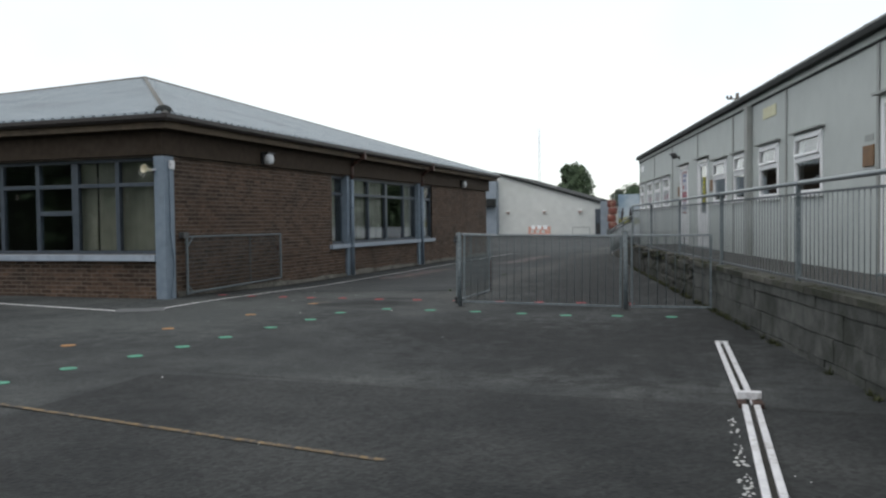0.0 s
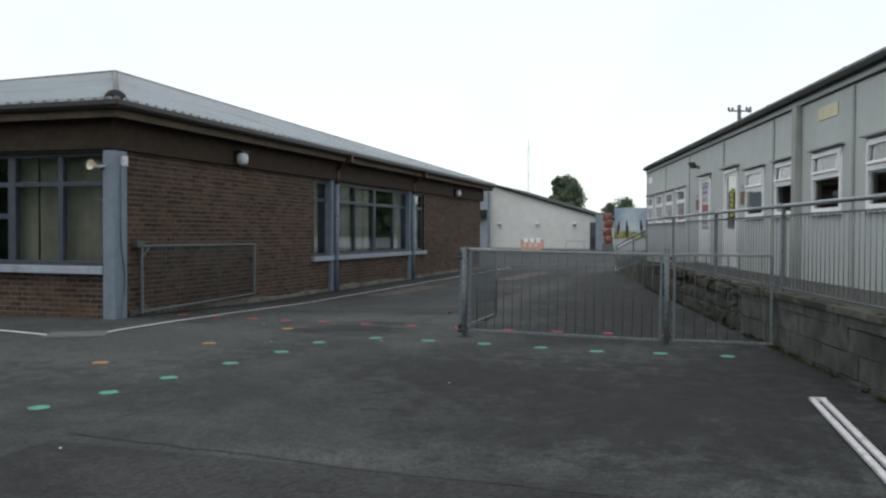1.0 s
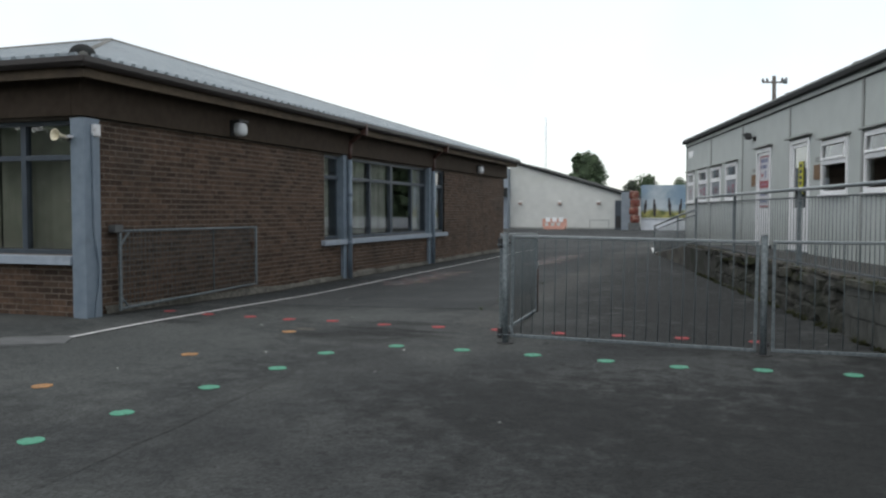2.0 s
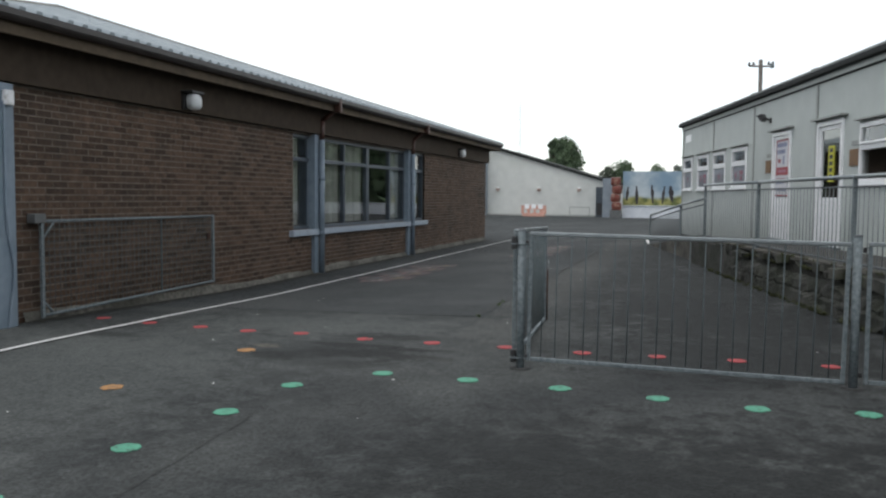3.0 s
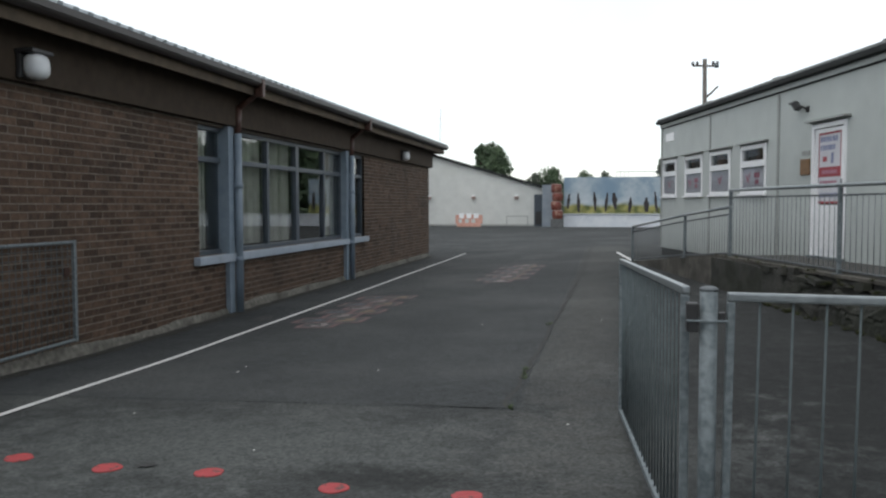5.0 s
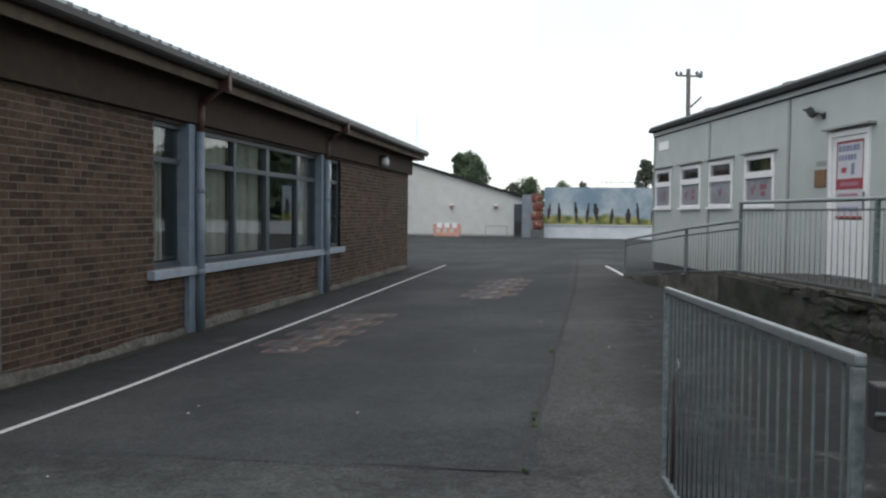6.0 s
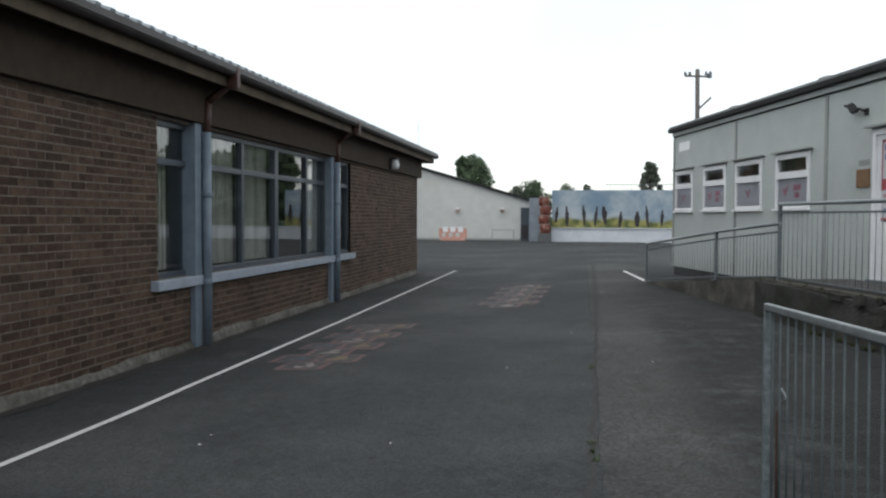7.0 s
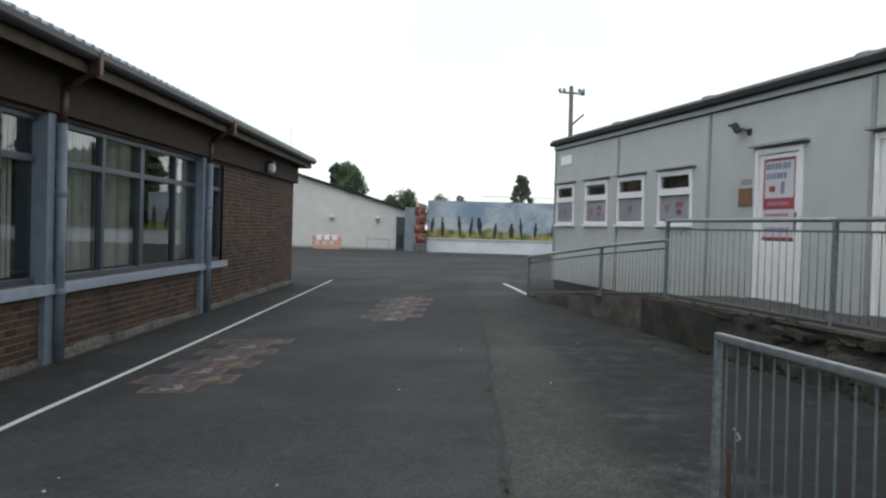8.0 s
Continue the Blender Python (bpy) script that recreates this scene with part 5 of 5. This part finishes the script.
mesh_gate = thing("mesh_gate", pose(WX + 0.085, 12.8, 0.0), "galvanised wire mesh gate folded back against the brick wall", "gate")
for y0, y1, z0, z1 in ((0, 0.04, 0.02, 1.08), (3.28, 3.32, 0.09, 1.06)):
    part("stile", box(nb(), -0.017, 0.017, y0, y1, z0, z1, 0.006), M_GALV, mesh_gate)
part("stile", box(nb(), -0.01, 0.01, 2.083, 2.101, 0.1, 1.03, 0.004), M_BAR, mesh_gate)
part("top_rail", tube(nb(), (0, 0.02, 1.05), (0, 3.3, 1.04), 0.017, None, 10), M_GALV, mesh_gate)
part("bottom_rail", tube(nb(), (0, 0.02, 0.05), (0, 3.3, 0.11), 0.017, None, 10), M_GALV, mesh_gate)
part("brace", tube(nb(), (0, 0.03, 0.86), (0, 0.2, 1.04), 0.013, None, 8), M_GALV, mesh_gate)
part("brace", tube(nb(), (0, 0.03, 0.2), (0, 0.17, 0.06), 0.013, None, 8), M_GALV, mesh_gate)
for k in range(1, 41):
    y = 0.04 + k * 0.079
    part("wire", tube(nb(), (0.004, y, 0.06), (0.004, y, 1.045), 0.003, None, 5), M_BAR, mesh_gate)
for k in range(1, 13):
    z = 0.08 + k * 0.075
    part("wire", tube(nb(), (-0.004, 0.02, z), (-0.004, 3.3, z + 0.003), 0.003, None, 5), M_BAR, mesh_gate)
part("padlock", box(nb(), -0.005, 0.02, 3.13, 3.21, 0.72, 0.81, 0.01), M_RUST, mesh_gate, "brown rusted lock")
part("hinge_bracket", box(nb(), -0.08, 0.03, -0.1, 0.06, 1.03, 1.13, 0.012), M_SLAB, mesh_gate, "pale hinge bracket fixed to the wall")


# ---- slotted white rail lying on the ground ----
rail = thing("slotted_rail", pose(0.40, 4.5, ground_z(0.4, 4.5)), "two white slotted metal rails lying joined on the tarmac", "metal rail")
RAILS = ((pose(0, 0, 0, 0.69, 0, 1.8), -1.6, 1.86), (pose(-0.074, 1.90, 0.0235, 0.69, 0, 4.1), 0.02, 2.79))
for m, y0, y1 in RAILS:
    for x0 in (-0.06, 0.018):
        part("flange", box(nb(), x0, x0 + 0.042, y0, y1, 0.008, 0.034, 0.006, m), M_WHITEMETAL, rail)
    # no soil here: near-black tone puts the slot's shade into the web
    part("web", box(nb(), -0.0185, 0.0185, y0 + 0.02, y1 - 0.02, 0.004, 0.010, 0, m), M_SOIL, rail)
part("end_plate", box(nb(), -0.064, 0.064, 2.791, 2.81, 0.008, 0.04, 0.004, RAILS[1][0]), M_WHITEMETAL, rail)
part("joint_bracket", box(nb(), -0.06, 0.10, 0.12, 0.18, 0.035, 0.085, 0.006, RAILS[1][0]), M_WHITEMETAL, rail, "pale joining bracket")
# dark brown pieces on both sides of the joint
part("brown_piece", box(nb(), -0.07, -0.015, -0.05, 0.1, 0.006, 0.036, 0.004, RAILS[1][0]), M_RUST, rail, "dark brown piece by the joining bracket")
part("brown_piece", box(nb(), 0.025, 0.1, -0.05, 0.1, 0.006, 0.036, 0.004, RAILS[1][0]), M_RUST, rail, "dark brown piece by the joining bracket")


def flecks(name, spots, lo, hi, label):
    verts, faces = [], []
    for x, y in spots:
        r, z = random.uniform(lo, hi), ground_z(x, y) + 0.010
        n = random.randint(5, 7)
        k = len(verts)
        verts.append((x, y, z + r * 0.35))
        for i in range(n):
            a = i * math.tau / n + random.uniform(-0.3, 0.3)
            q = r * random.uniform(0.6, 1.25)
            verts.append((x + q * math.cos(a), y + q * 1.3 * math.sin(a), z - 0.004))
        faces += [(k, k + 1 + i, k + 1 + (i + 1) % n) for i in range(n)]
    me = bpy.data.meshes.new(name)
    me.from_pydata(verts, [], faces)
    return tagged(mesh_ob(name, me, M_FLECK), label, "flecks", "", "stuff")


spots = []
for _ in range(55):
    y = random.triangular(3.9, 6.5, 4.5)
    spots.append((0.44 - 0.051 * (y - 4) - 0.1 - abs(random.gauss(0, 0.03)), y))
for _ in range(5):
    y = random.uniform(3.9, 5.0)
    spots.append((0.44 - 0.051 * (y - 4) + 0.1 + abs(random.gauss(0, 0.05)), y))
flecks("paint_flecks", spots, 0.005, 0.016, "white flecks scattered beside the metal rail")
litter = [(-6.97, 15.58), (-3.95, 18.65), (-5.77, 15.71), (-2.82, 9.04), (-6.33, 9.72)]
for _ in range(22):
    litter.append((random.uniform(-7.6, 0.0), random.uniform(3.5, 30)))
flecks("litter_specks", litter, 0.005, 0.013, "small pale specks of litter on the tarmac")


# ---- far yard ----
BY = 53.5
hall = thing("white_hall", pose(0, 0, 0), "white rendered hall with a single-pitch dark edged roof", "building")
bm = nb()
quad = [(-14.0, 0.0), (-7.15, 0.0), (-7.15, 2.22), (-14.0, 4.24)]
fr = [bm.verts.new((x, BY, z)) for x, z in quad]
bk = [bm.verts.new((x, BY + 12, z)) for x, z in quad]
bm.faces.new(fr)
bm.faces.new(bk[::-1])
for k in range(4):
    bm.faces.new((fr[k], bk[k], bk[(k + 1) % 4], fr[(k + 1) % 4]))
part("wall", bm, M_WHITE, hall, "white rendered end wall")
part("side_wall", box(nb(), -22, -14.01, BY - 0.6, BY + 12, 0, 3.9), M_CLAD, hall, "blue-grey clad side wall")
part("side_canopy", box(nb(), -22, -14.01, BY - 1.2, BY - 0.61, 2.2, 2.7, 0.02), M_CABIN_EAVE, hall, "dark canopy")
slope_deg = math.degrees(math.atan2(4.24 - 2.22, 6.85))
part("verge", box(nb(), -0.3, 7.35, BY - 0.18, BY + 12, 0.0, 0.14, 0.01, Matrix.Translation((-14.0, 0, 4.24)) @ pose(0, 0, 0, 0, slope_deg, 0)), M_CABIN_EAVE, hall, "dark grey roof edge")
part("base_band", box(nb(), -14.0, -7.15, BY - 0.02, BY - 0.001, 0.1, 0.36), M_CABIN_TRIM, hall)
door = part("door", box(nb(), -7.72, -7.28, BY - 0.05, BY - 0.004, 0.26, 1.95, 0.01), M_FRAME, hall, "narrow dark door")
part("door_panel", box(nb(), -7.66, -7.34, BY - 0.06, BY - 0.051, 0.36, 1.05), M_BLACK, door)
for a, b, c, d in ((-9.2, -9.16, 0.28, 0.82), (-8.09, -8.05, 0.28, 0.82), (-9.16, -8.09, 0.78, 0.82)):
    part("goal_line", box(nb(), a, b, BY - 0.006, BY - 0.002, c, d), M_CABIN_TRIM, hall, "faint grey goal outline painted on the wall")


def basket(x):
    t = thing("wall_basket", pose(x, BY, 1.68) @ Matrix.Scale(0.75, 4), "small terracotta wall basket on a white bracket", "basket", "wall baskets")
    part("pot", lathe(nb(), [(0.07, 0), (0.15, 0.16), (0.17, 0.2), (0.15, 0.21)], 12, Matrix.Translation((0, -0.19, 0))), M_TERRA, t)
    part("bracket", box(nb(), -0.1, 0.1, -0.2, 0, 0.24, 0.32, 0.01), M_UPVC, t)


for x in (-13.35, -10.95, -8.66):
    basket(x)

barrier = thing("road_barrier", pose(-10.95, 51.9, ground_z(-10.9, 51.9)), "orange and white plastic barrier standing by the hall", "barrier")
part("base", box(nb(), -0.62, 0.62, -0.2, 0.2, 0.0, 0.16, 0.03), M_ORANGE, barrier)
part("body", holed(nb(), -0.7, 0.7, 0.16, 0.62, [(-0.56, -0.36, 0.2, 0.4), (-0.22, 0.0, 0.2, 0.4), (0.12, 0.34, 0.2, 0.4)], -0.06, 0.06), M_ORANGE, barrier)
for x in (-0.38, 0.0, 0.38):
    part("white_panel", box(nb(), x - 0.13, x + 0.13, -0.075, -0.061, 0.44, 0.7, 0.006), M_UPVC, barrier, "white panel")

# mural wall
wall_m = thing("mural_wall", pose(0, 0, 0), "painted playground wall with a blue sky and dark shapes over a pale base", "wall", "", "structure")
part("base", box(nb(), -6.1, 16, 51.9, 52.2, -0.1, 0.92, 0.01), M_WALLBASE, wall_m, "pale painted wall base")
part("mural", box(nb(), -6.1, 1.6, 51.95, 52.15, 0.921, 2.78, 0.006), M_MURAL, wall_m, "mural of blue sky over yellow grass")
part("ledge", box(nb(), -6.12, 16, 51.84, 51.949, 0.915, 0.955, 0.008), M_WALLBASE, wall_m, "white ledge")
x = -5.9
while x < 1.4:
    h, b = random.uniform(0.7, 1.02), random.uniform(0.0, 0.22)
    bm = nb()
    lean = random.uniform(-8, 8)
    wd = random.uniform(0.065, 0.11)
    side = [(0.55, 0.0), (1.0, 0.3), (1.15, 0.62), (0.7, 0.78), (0.55, 1.0)]
    rim = [(-f * wd * random.uniform(0.7, 1.3), k * h) for f, k in side] + [(f * wd * random.uniform(0.7, 1.3), k * h) for f, k in side[::-1]]
    lo = [bm.verts.new((u, 0.0, z)) for u, z in rim]
    hi = [bm.verts.new((u, -0.004, z)) for u, z in rim]
    bm.faces.new(hi)
    for i in range(len(rim)):
        j = (i + 1) % len(rim)
        bm.faces.new((lo[i], lo[j], hi[j], hi[i]))
    bm.transform(pose(0, 0, 0, 0, lean, 0))
    bm.transform(Matrix.Translation((x, 51.948, 0.98 + b)))
    part("painted_bar", bm, M_FIGURE, wall_m, "plain dark upright painted shape")
    x += random.uniform(0.48, 0.88)
fence_top = part("fence_rail", tube(nb(), (-3.5, 52.1, 3.05), (1.6, 52.1, 3.05), 0.012, None, 6), M_GALV, wall_m)
for k in range(26):
    part("fence_wire", tube(nb(), (-3.5 + k * 0.2, 52.1, 2.78), (-3.5 + k * 0.2, 52.1, 3.1), 0.009, None, 5), M_GALV, fence_top)

pillar = thing("grey_pillar", pose(-6.95, 52.4, 0), "grey clad pillar at the corner of the hall", "pillar")
part("shaft", box(nb(), -0.26, 0.26, -0.2, 0.6, 0.0, 2.42, 0.01), M_CLAD, pillar)
part("cap", box(nb(), -0.29, 0.29, -0.23, 0.62, 2.421, 2.48, 0.01), M_CABIN_EAVE, pillar)
# red shelving, simplified to made-up stacked tubs
tubs = thing("red_shelf_stack", pose(-6.42, 51.6, ground_z(-6.4, 51.6)), "dark red shelf stack, shaped as rounded tubs on a pale block", "tubs")
part("block", box(nb(), -0.3, 0.3, -0.25, 0.25, 0, 0.42, 0.02), M_SLAB, tubs)
for k in range(4):
    tub = part("tub", lathe(nb(), [(0.21, 0), (0.26, 0.06), (0.27, 0.32), (0.23, 0.41)], 16, Matrix.Translation((0.03 * (-1) ** k, 0, 0.42 + k * 0.44))), M_TUB, tubs)
    part("rim", lathe(nb(), [(0.23, 0), (0.25, 0.01), (0.25, 0.028), (0.23, 0.03)], 16, Matrix.Translation((0.03 * (-1) ** k, 0, 0.83 + k * 0.44))), M_TERRA, tub)


# ---- poles, trees and distance ----
pole = thing("telegraph_pole", pose(0.83, 52.6, 0.22), "wooden telegraph pole with a crossarm and insulators", "pole")
part("shaft", tube(nb(), (0, 0, -0.2), (-0.1, 0, 8.35), 0.13, 0.10, 10), M_POLE, pole)
part("crossarm", box(nb(), -0.68, 0.52, -0.06, 0.04, 7.97, 8.05, 0.01, Matrix.Translation((0, 0, 8)) @ pose(0, 0, 0, 0, 3, 0) @ Matrix.Translation((0, 0, -8))), M_POLE, pole)
part("brace", tube(nb(), (-0.08, 0.02, 6.4), (0.55, -0.02, 7.0), 0.045, None, 8), M_POLE, pole)
for x in (-0.66, -0.45, 0.3, 0.5):
    part("insulator", lathe(nb(), [(0.03, 0), (0.07, 0.05), (0.07, 0.12), (0.03, 0.2)], 8, Matrix.Translation((x, 0, 8.05))), M_SLAB, pole)
part("transformer", lathe(nb(), [(0.09, 0), (0.11, 0.02), (0.11, 0.2), (0.05, 0.24)], 10, Matrix.Translation((0.45, -0.1, 7.9))), M_GALV, pole)

mast = thing("lattice_mast", pose(-32.0, 150, 0), "thin distant lattice radio mast", "mast")
for dx, dy in ((-0.25, -0.15), (0.25, -0.15), (0, 0.28)):
    part("leg", tube(nb(), (dx, dy, 0), (dx * 0.4, dy * 0.4, 17.8), 0.03, 0.02, 5), M_MAST, mast)
for k in range(14):
    z = 1 + k * 1.15
    part("lattice_bar", tube(nb(), (-0.24, -0.15, z), (0.24, -0.15, z + 0.6), 0.02, None, 5), M_MAST, mast)


def tree(x, y, height, spread, trunk_h, leaves, material, label, lobes, pine=False):
    """Tapered trunk, limbs and a crown of many small leaf clumps with gaps."""
    t = thing("tree", pose(x, y, 0.2), label, "tree", "trees beyond the yard")
    tube_bm = tube(nb(), (0, 0, -0.3), (0.05, 0, height * 0.75), 0.035 * height, 0.012 * height, 9)
    part("trunk", tube_bm, M_BARK, t)
    centres = []
    for k in range(lobes):
        a = k * 2.4 + random.uniform(-0.4, 0.4)
        f = (k + 0.5) / lobes
        z = trunk_h + (height - trunk_h) * (0.12 + 0.82 * f)
        r = spread * (1 - f) ** 0.5 * 0.75 if not pine else spread * (1 - f * 0.85) * 0.85
        c = Vector((r * math.cos(a), r * math.sin(a), z))
        centres.append((c, spread * random.uniform(0.34, 0.5) * (0.55 if pine else 1)))
        part("limb", tube(nb(), (0.03, 0, z * 0.72), c, 0.009 * height, 0.004 * height, 6), M_BARK, t)
    verts, faces = [], []
    for c, r in centres:
        for _ in range(leaves // lobes):
            d = Vector((random.gauss(0, 1), random.gauss(0, 1), random.gauss(0, 0.75)))
            d.normalize()
            p = c + d * r * random.uniform(0.45, 1.08) * (1 + 0.3 * noise.noise(d * 2.5 + c))
            if pine:
                p.z = c.z + (p.z - c.z) * 0.7
            q = Euler((random.uniform(0, 6.3), random.uniform(0, 6.3), random.uniform(0, 6.3))).to_matrix()
            s = random.uniform(0.05, 0.13) * (height / 9) ** 0.5
            k = len(verts)
            verts += [p + q @ Vector(v) * s for v in ((-1, -0.5, 0), (1, -0.6, 0.2), (0.9, 0.6, 0), (-0.8, 0.5, -0.2))]
            faces.append((k, k + 1, k + 2, k + 3))
    me = bpy.data.meshes.new("crown")
    me.from_pydata(verts, [], faces)
    mesh_ob("crown", me, material, t, "uneven leafy crown with gaps")


tree(-13.95, 84, 6.45, 1.62, 2.4, 11000, M_LEAF, "broad leafy green tree beyond the hall", 13)
tree(-15.15, 84.5, 6.75, 0.8, 2.6, 4500, M_LEAF, "slim leafy tree beside a broader one", 11)
tree(1.65, 92, 6.7, 1.35, 2.6, 9000, M_PINE, "open dark pine beyond the painted wall", 26, True)
tree(-11.0, 92, 4.35, 1.15, 0.6, 3600, M_PINE, "low dark evergreen beyond the hall", 12)
tree(-9.4, 92, 4.75, 1.6, 0.7, 7000, M_LEAF, "low dark green tree beyond the hall", 14)
tree(-6.2, 93, 4.5, 1.2, 1.2, 2200, M_LEAF, "low dark green tree beyond the painted wall", 7)
tree(-4.2, 94, 4.6, 0.9, 1.2, 1500, M_PINE, "low dark evergreen beyond the painted wall", 7)

# belts of trees that close the yard behind and beside
def belt(name, points, count, height, label):
    verts, faces = [], []
    for _ in range(count):
        k = random.randrange(len(points) - 1)
        f = random.random()
        (xa, ya), (xb, yb) = points[k], points[k + 1]
        x, y = xa + (xb - xa) * f + random.gauss(0, 0.7), ya + (yb - ya) * f + random.gauss(0, 0.7)
        top = height * (0.8 + 0.3 * noise.noise(Vector((x * 0.25, y * 0.25, 4))))
        p = Vector((x, y, ground_z(x, y) + random.random() * top))
        q = Euler((random.uniform(0, 6.3), random.uniform(0, 6.3), random.uniform(0, 6.3))).to_matrix()
        n, r = len(verts), random.uniform(0.2, 0.45)
        verts.extend(p + q @ Vector(v) * r for v in ((-1, -0.5, 0), (1, -0.6, 0.2), (0.9, 0.6, 0), (-0.8, 0.5, -0.2)))
        faces.append((n, n + 1, n + 2, n + 3))
    me = bpy.data.meshes.new(name)
    me.from_pydata(verts, [], faces)
    tagged(mesh_ob(name, me, M_LEAF), label, "trees", "", "stuff")


# this belt and the west one are unseen, added for dark window reflections
belt("tree_belt", [(-52, 6), (-40, -10), (-24, -20), (-6, -24), (14, -22)], 22000, 8.0, "unseen belt of trees behind the yard, darkening the front panes")
belt("tree_belt_west", [(-46, 62), (-24.5, 64)], 4000, 5.0, "unseen low trees added to darken the cabin panes' reflections")
belt("tree_belt_east", [(4.5, 60), (12, 61), (22, 60)], 6000, 6.5, "dense green trees behind the yard wall")

# hedge line and low hills that close the view
verts, faces = [], []
for _ in range(9000):
    x = random.uniform(-45, 40)
    y = 97 + random.uniform(-1, 1)
    top = 3.3 + 0.6 * noise.noise(Vector((x * 0.22, 2, 0))) + 0.7 * noise.noise(Vector((x * 0.8, 7, 0)))
    p = Vector((x, y, 0.2 + random.random() ** 0.6 * top))
    q = Euler((random.uniform(0, 6.3), random.uniform(0, 6.3), random.uniform(0, 6.3))).to_matrix()
    k = len(verts)
    s = random.uniform(0.12, 0.28)
    verts += [p + q @ Vector(v) * s for v in ((-1, -0.5, 0), (1, -0.6, 0.2), (0.9, 0.6, 0), (-0.8, 0.5, -0.2))]
    faces.append((k, k + 1, k + 2, k + 3))
me = bpy.data.meshes.new("hedge")
me.from_pydata(verts, [], faces)
tagged(mesh_ob("hedge", me, M_LEAF), "uneven green hedge behind the yard wall", "hedge", "", "stuff")


# ---- bricks ----
BL, BH, J = 0.213, 0.062, 0.013


def courses(u0, u1, z0, z1, hole, sizes):
    """Stretcher bond inside a rectangle, cut at its ends and round the opening: rows of (u0, u1, z0, z1)."""
    k, z = 0, z0
    while z + BH <= z1 + 0.02:
        u = u0 - (0.5 * (BL + J) if k % 2 else 0)
        while u < u1:
            a, b, top = max(u, u0), min(u + BL, u1), min(z + BH, z1)
            if hole and z + BH > hole[2] - 0.075 and top < hole[3] + 0.05:
                if a < hole[0] < b:
                    b = hole[0]
                elif a < hole[1] < b:
                    a = hole[1]
                elif hole[0] <= a and b <= hole[1]:
                    a = b
            if b - a > 0.03:
                yield a, b, z, top
            u += BL + J
        z += BH + J
        k += 1


brick_me = boxes_mesh("brick", [(-0.05, 0.0, 0.0, BL, 0.0, BH)])
brick_me.materials.append(M_BRICK)
rest = []
for a, b, z0, z1 in courses(FY + 0.175, YEND - 0.002, -0.09, 2.43, SIDE_HOLE, None):
    out = random.uniform(-0.002, 0.003)
    if 15.35 < a < 18.7 and 0.85 < z0 < 2.36 and b - a > BL - 0.001:
        ob = new("brick", brick_me)
        ob.parent = wall_side
        ob.location = (WX + out, a, z0)
    else:
        rest.append((WX - 0.05, WX + out, a, b, z0, z1))
tagged(mesh_ob("brickwork", boxes_mesh("brickwork", rest), M_BRICK, wall_side), kind="stuff")
rest = []
for a, b, z0, z1 in courses(-17.0, WX - 0.07, -0.09, 0.66, None, None):
    rest.append((a, b, FY + random.uniform(-0.003, 0.002), FY + 0.05, z0, z1))
tagged(mesh_ob("brickwork", boxes_mesh("brickwork", rest), M_BRICK, wall_front), kind="stuff")
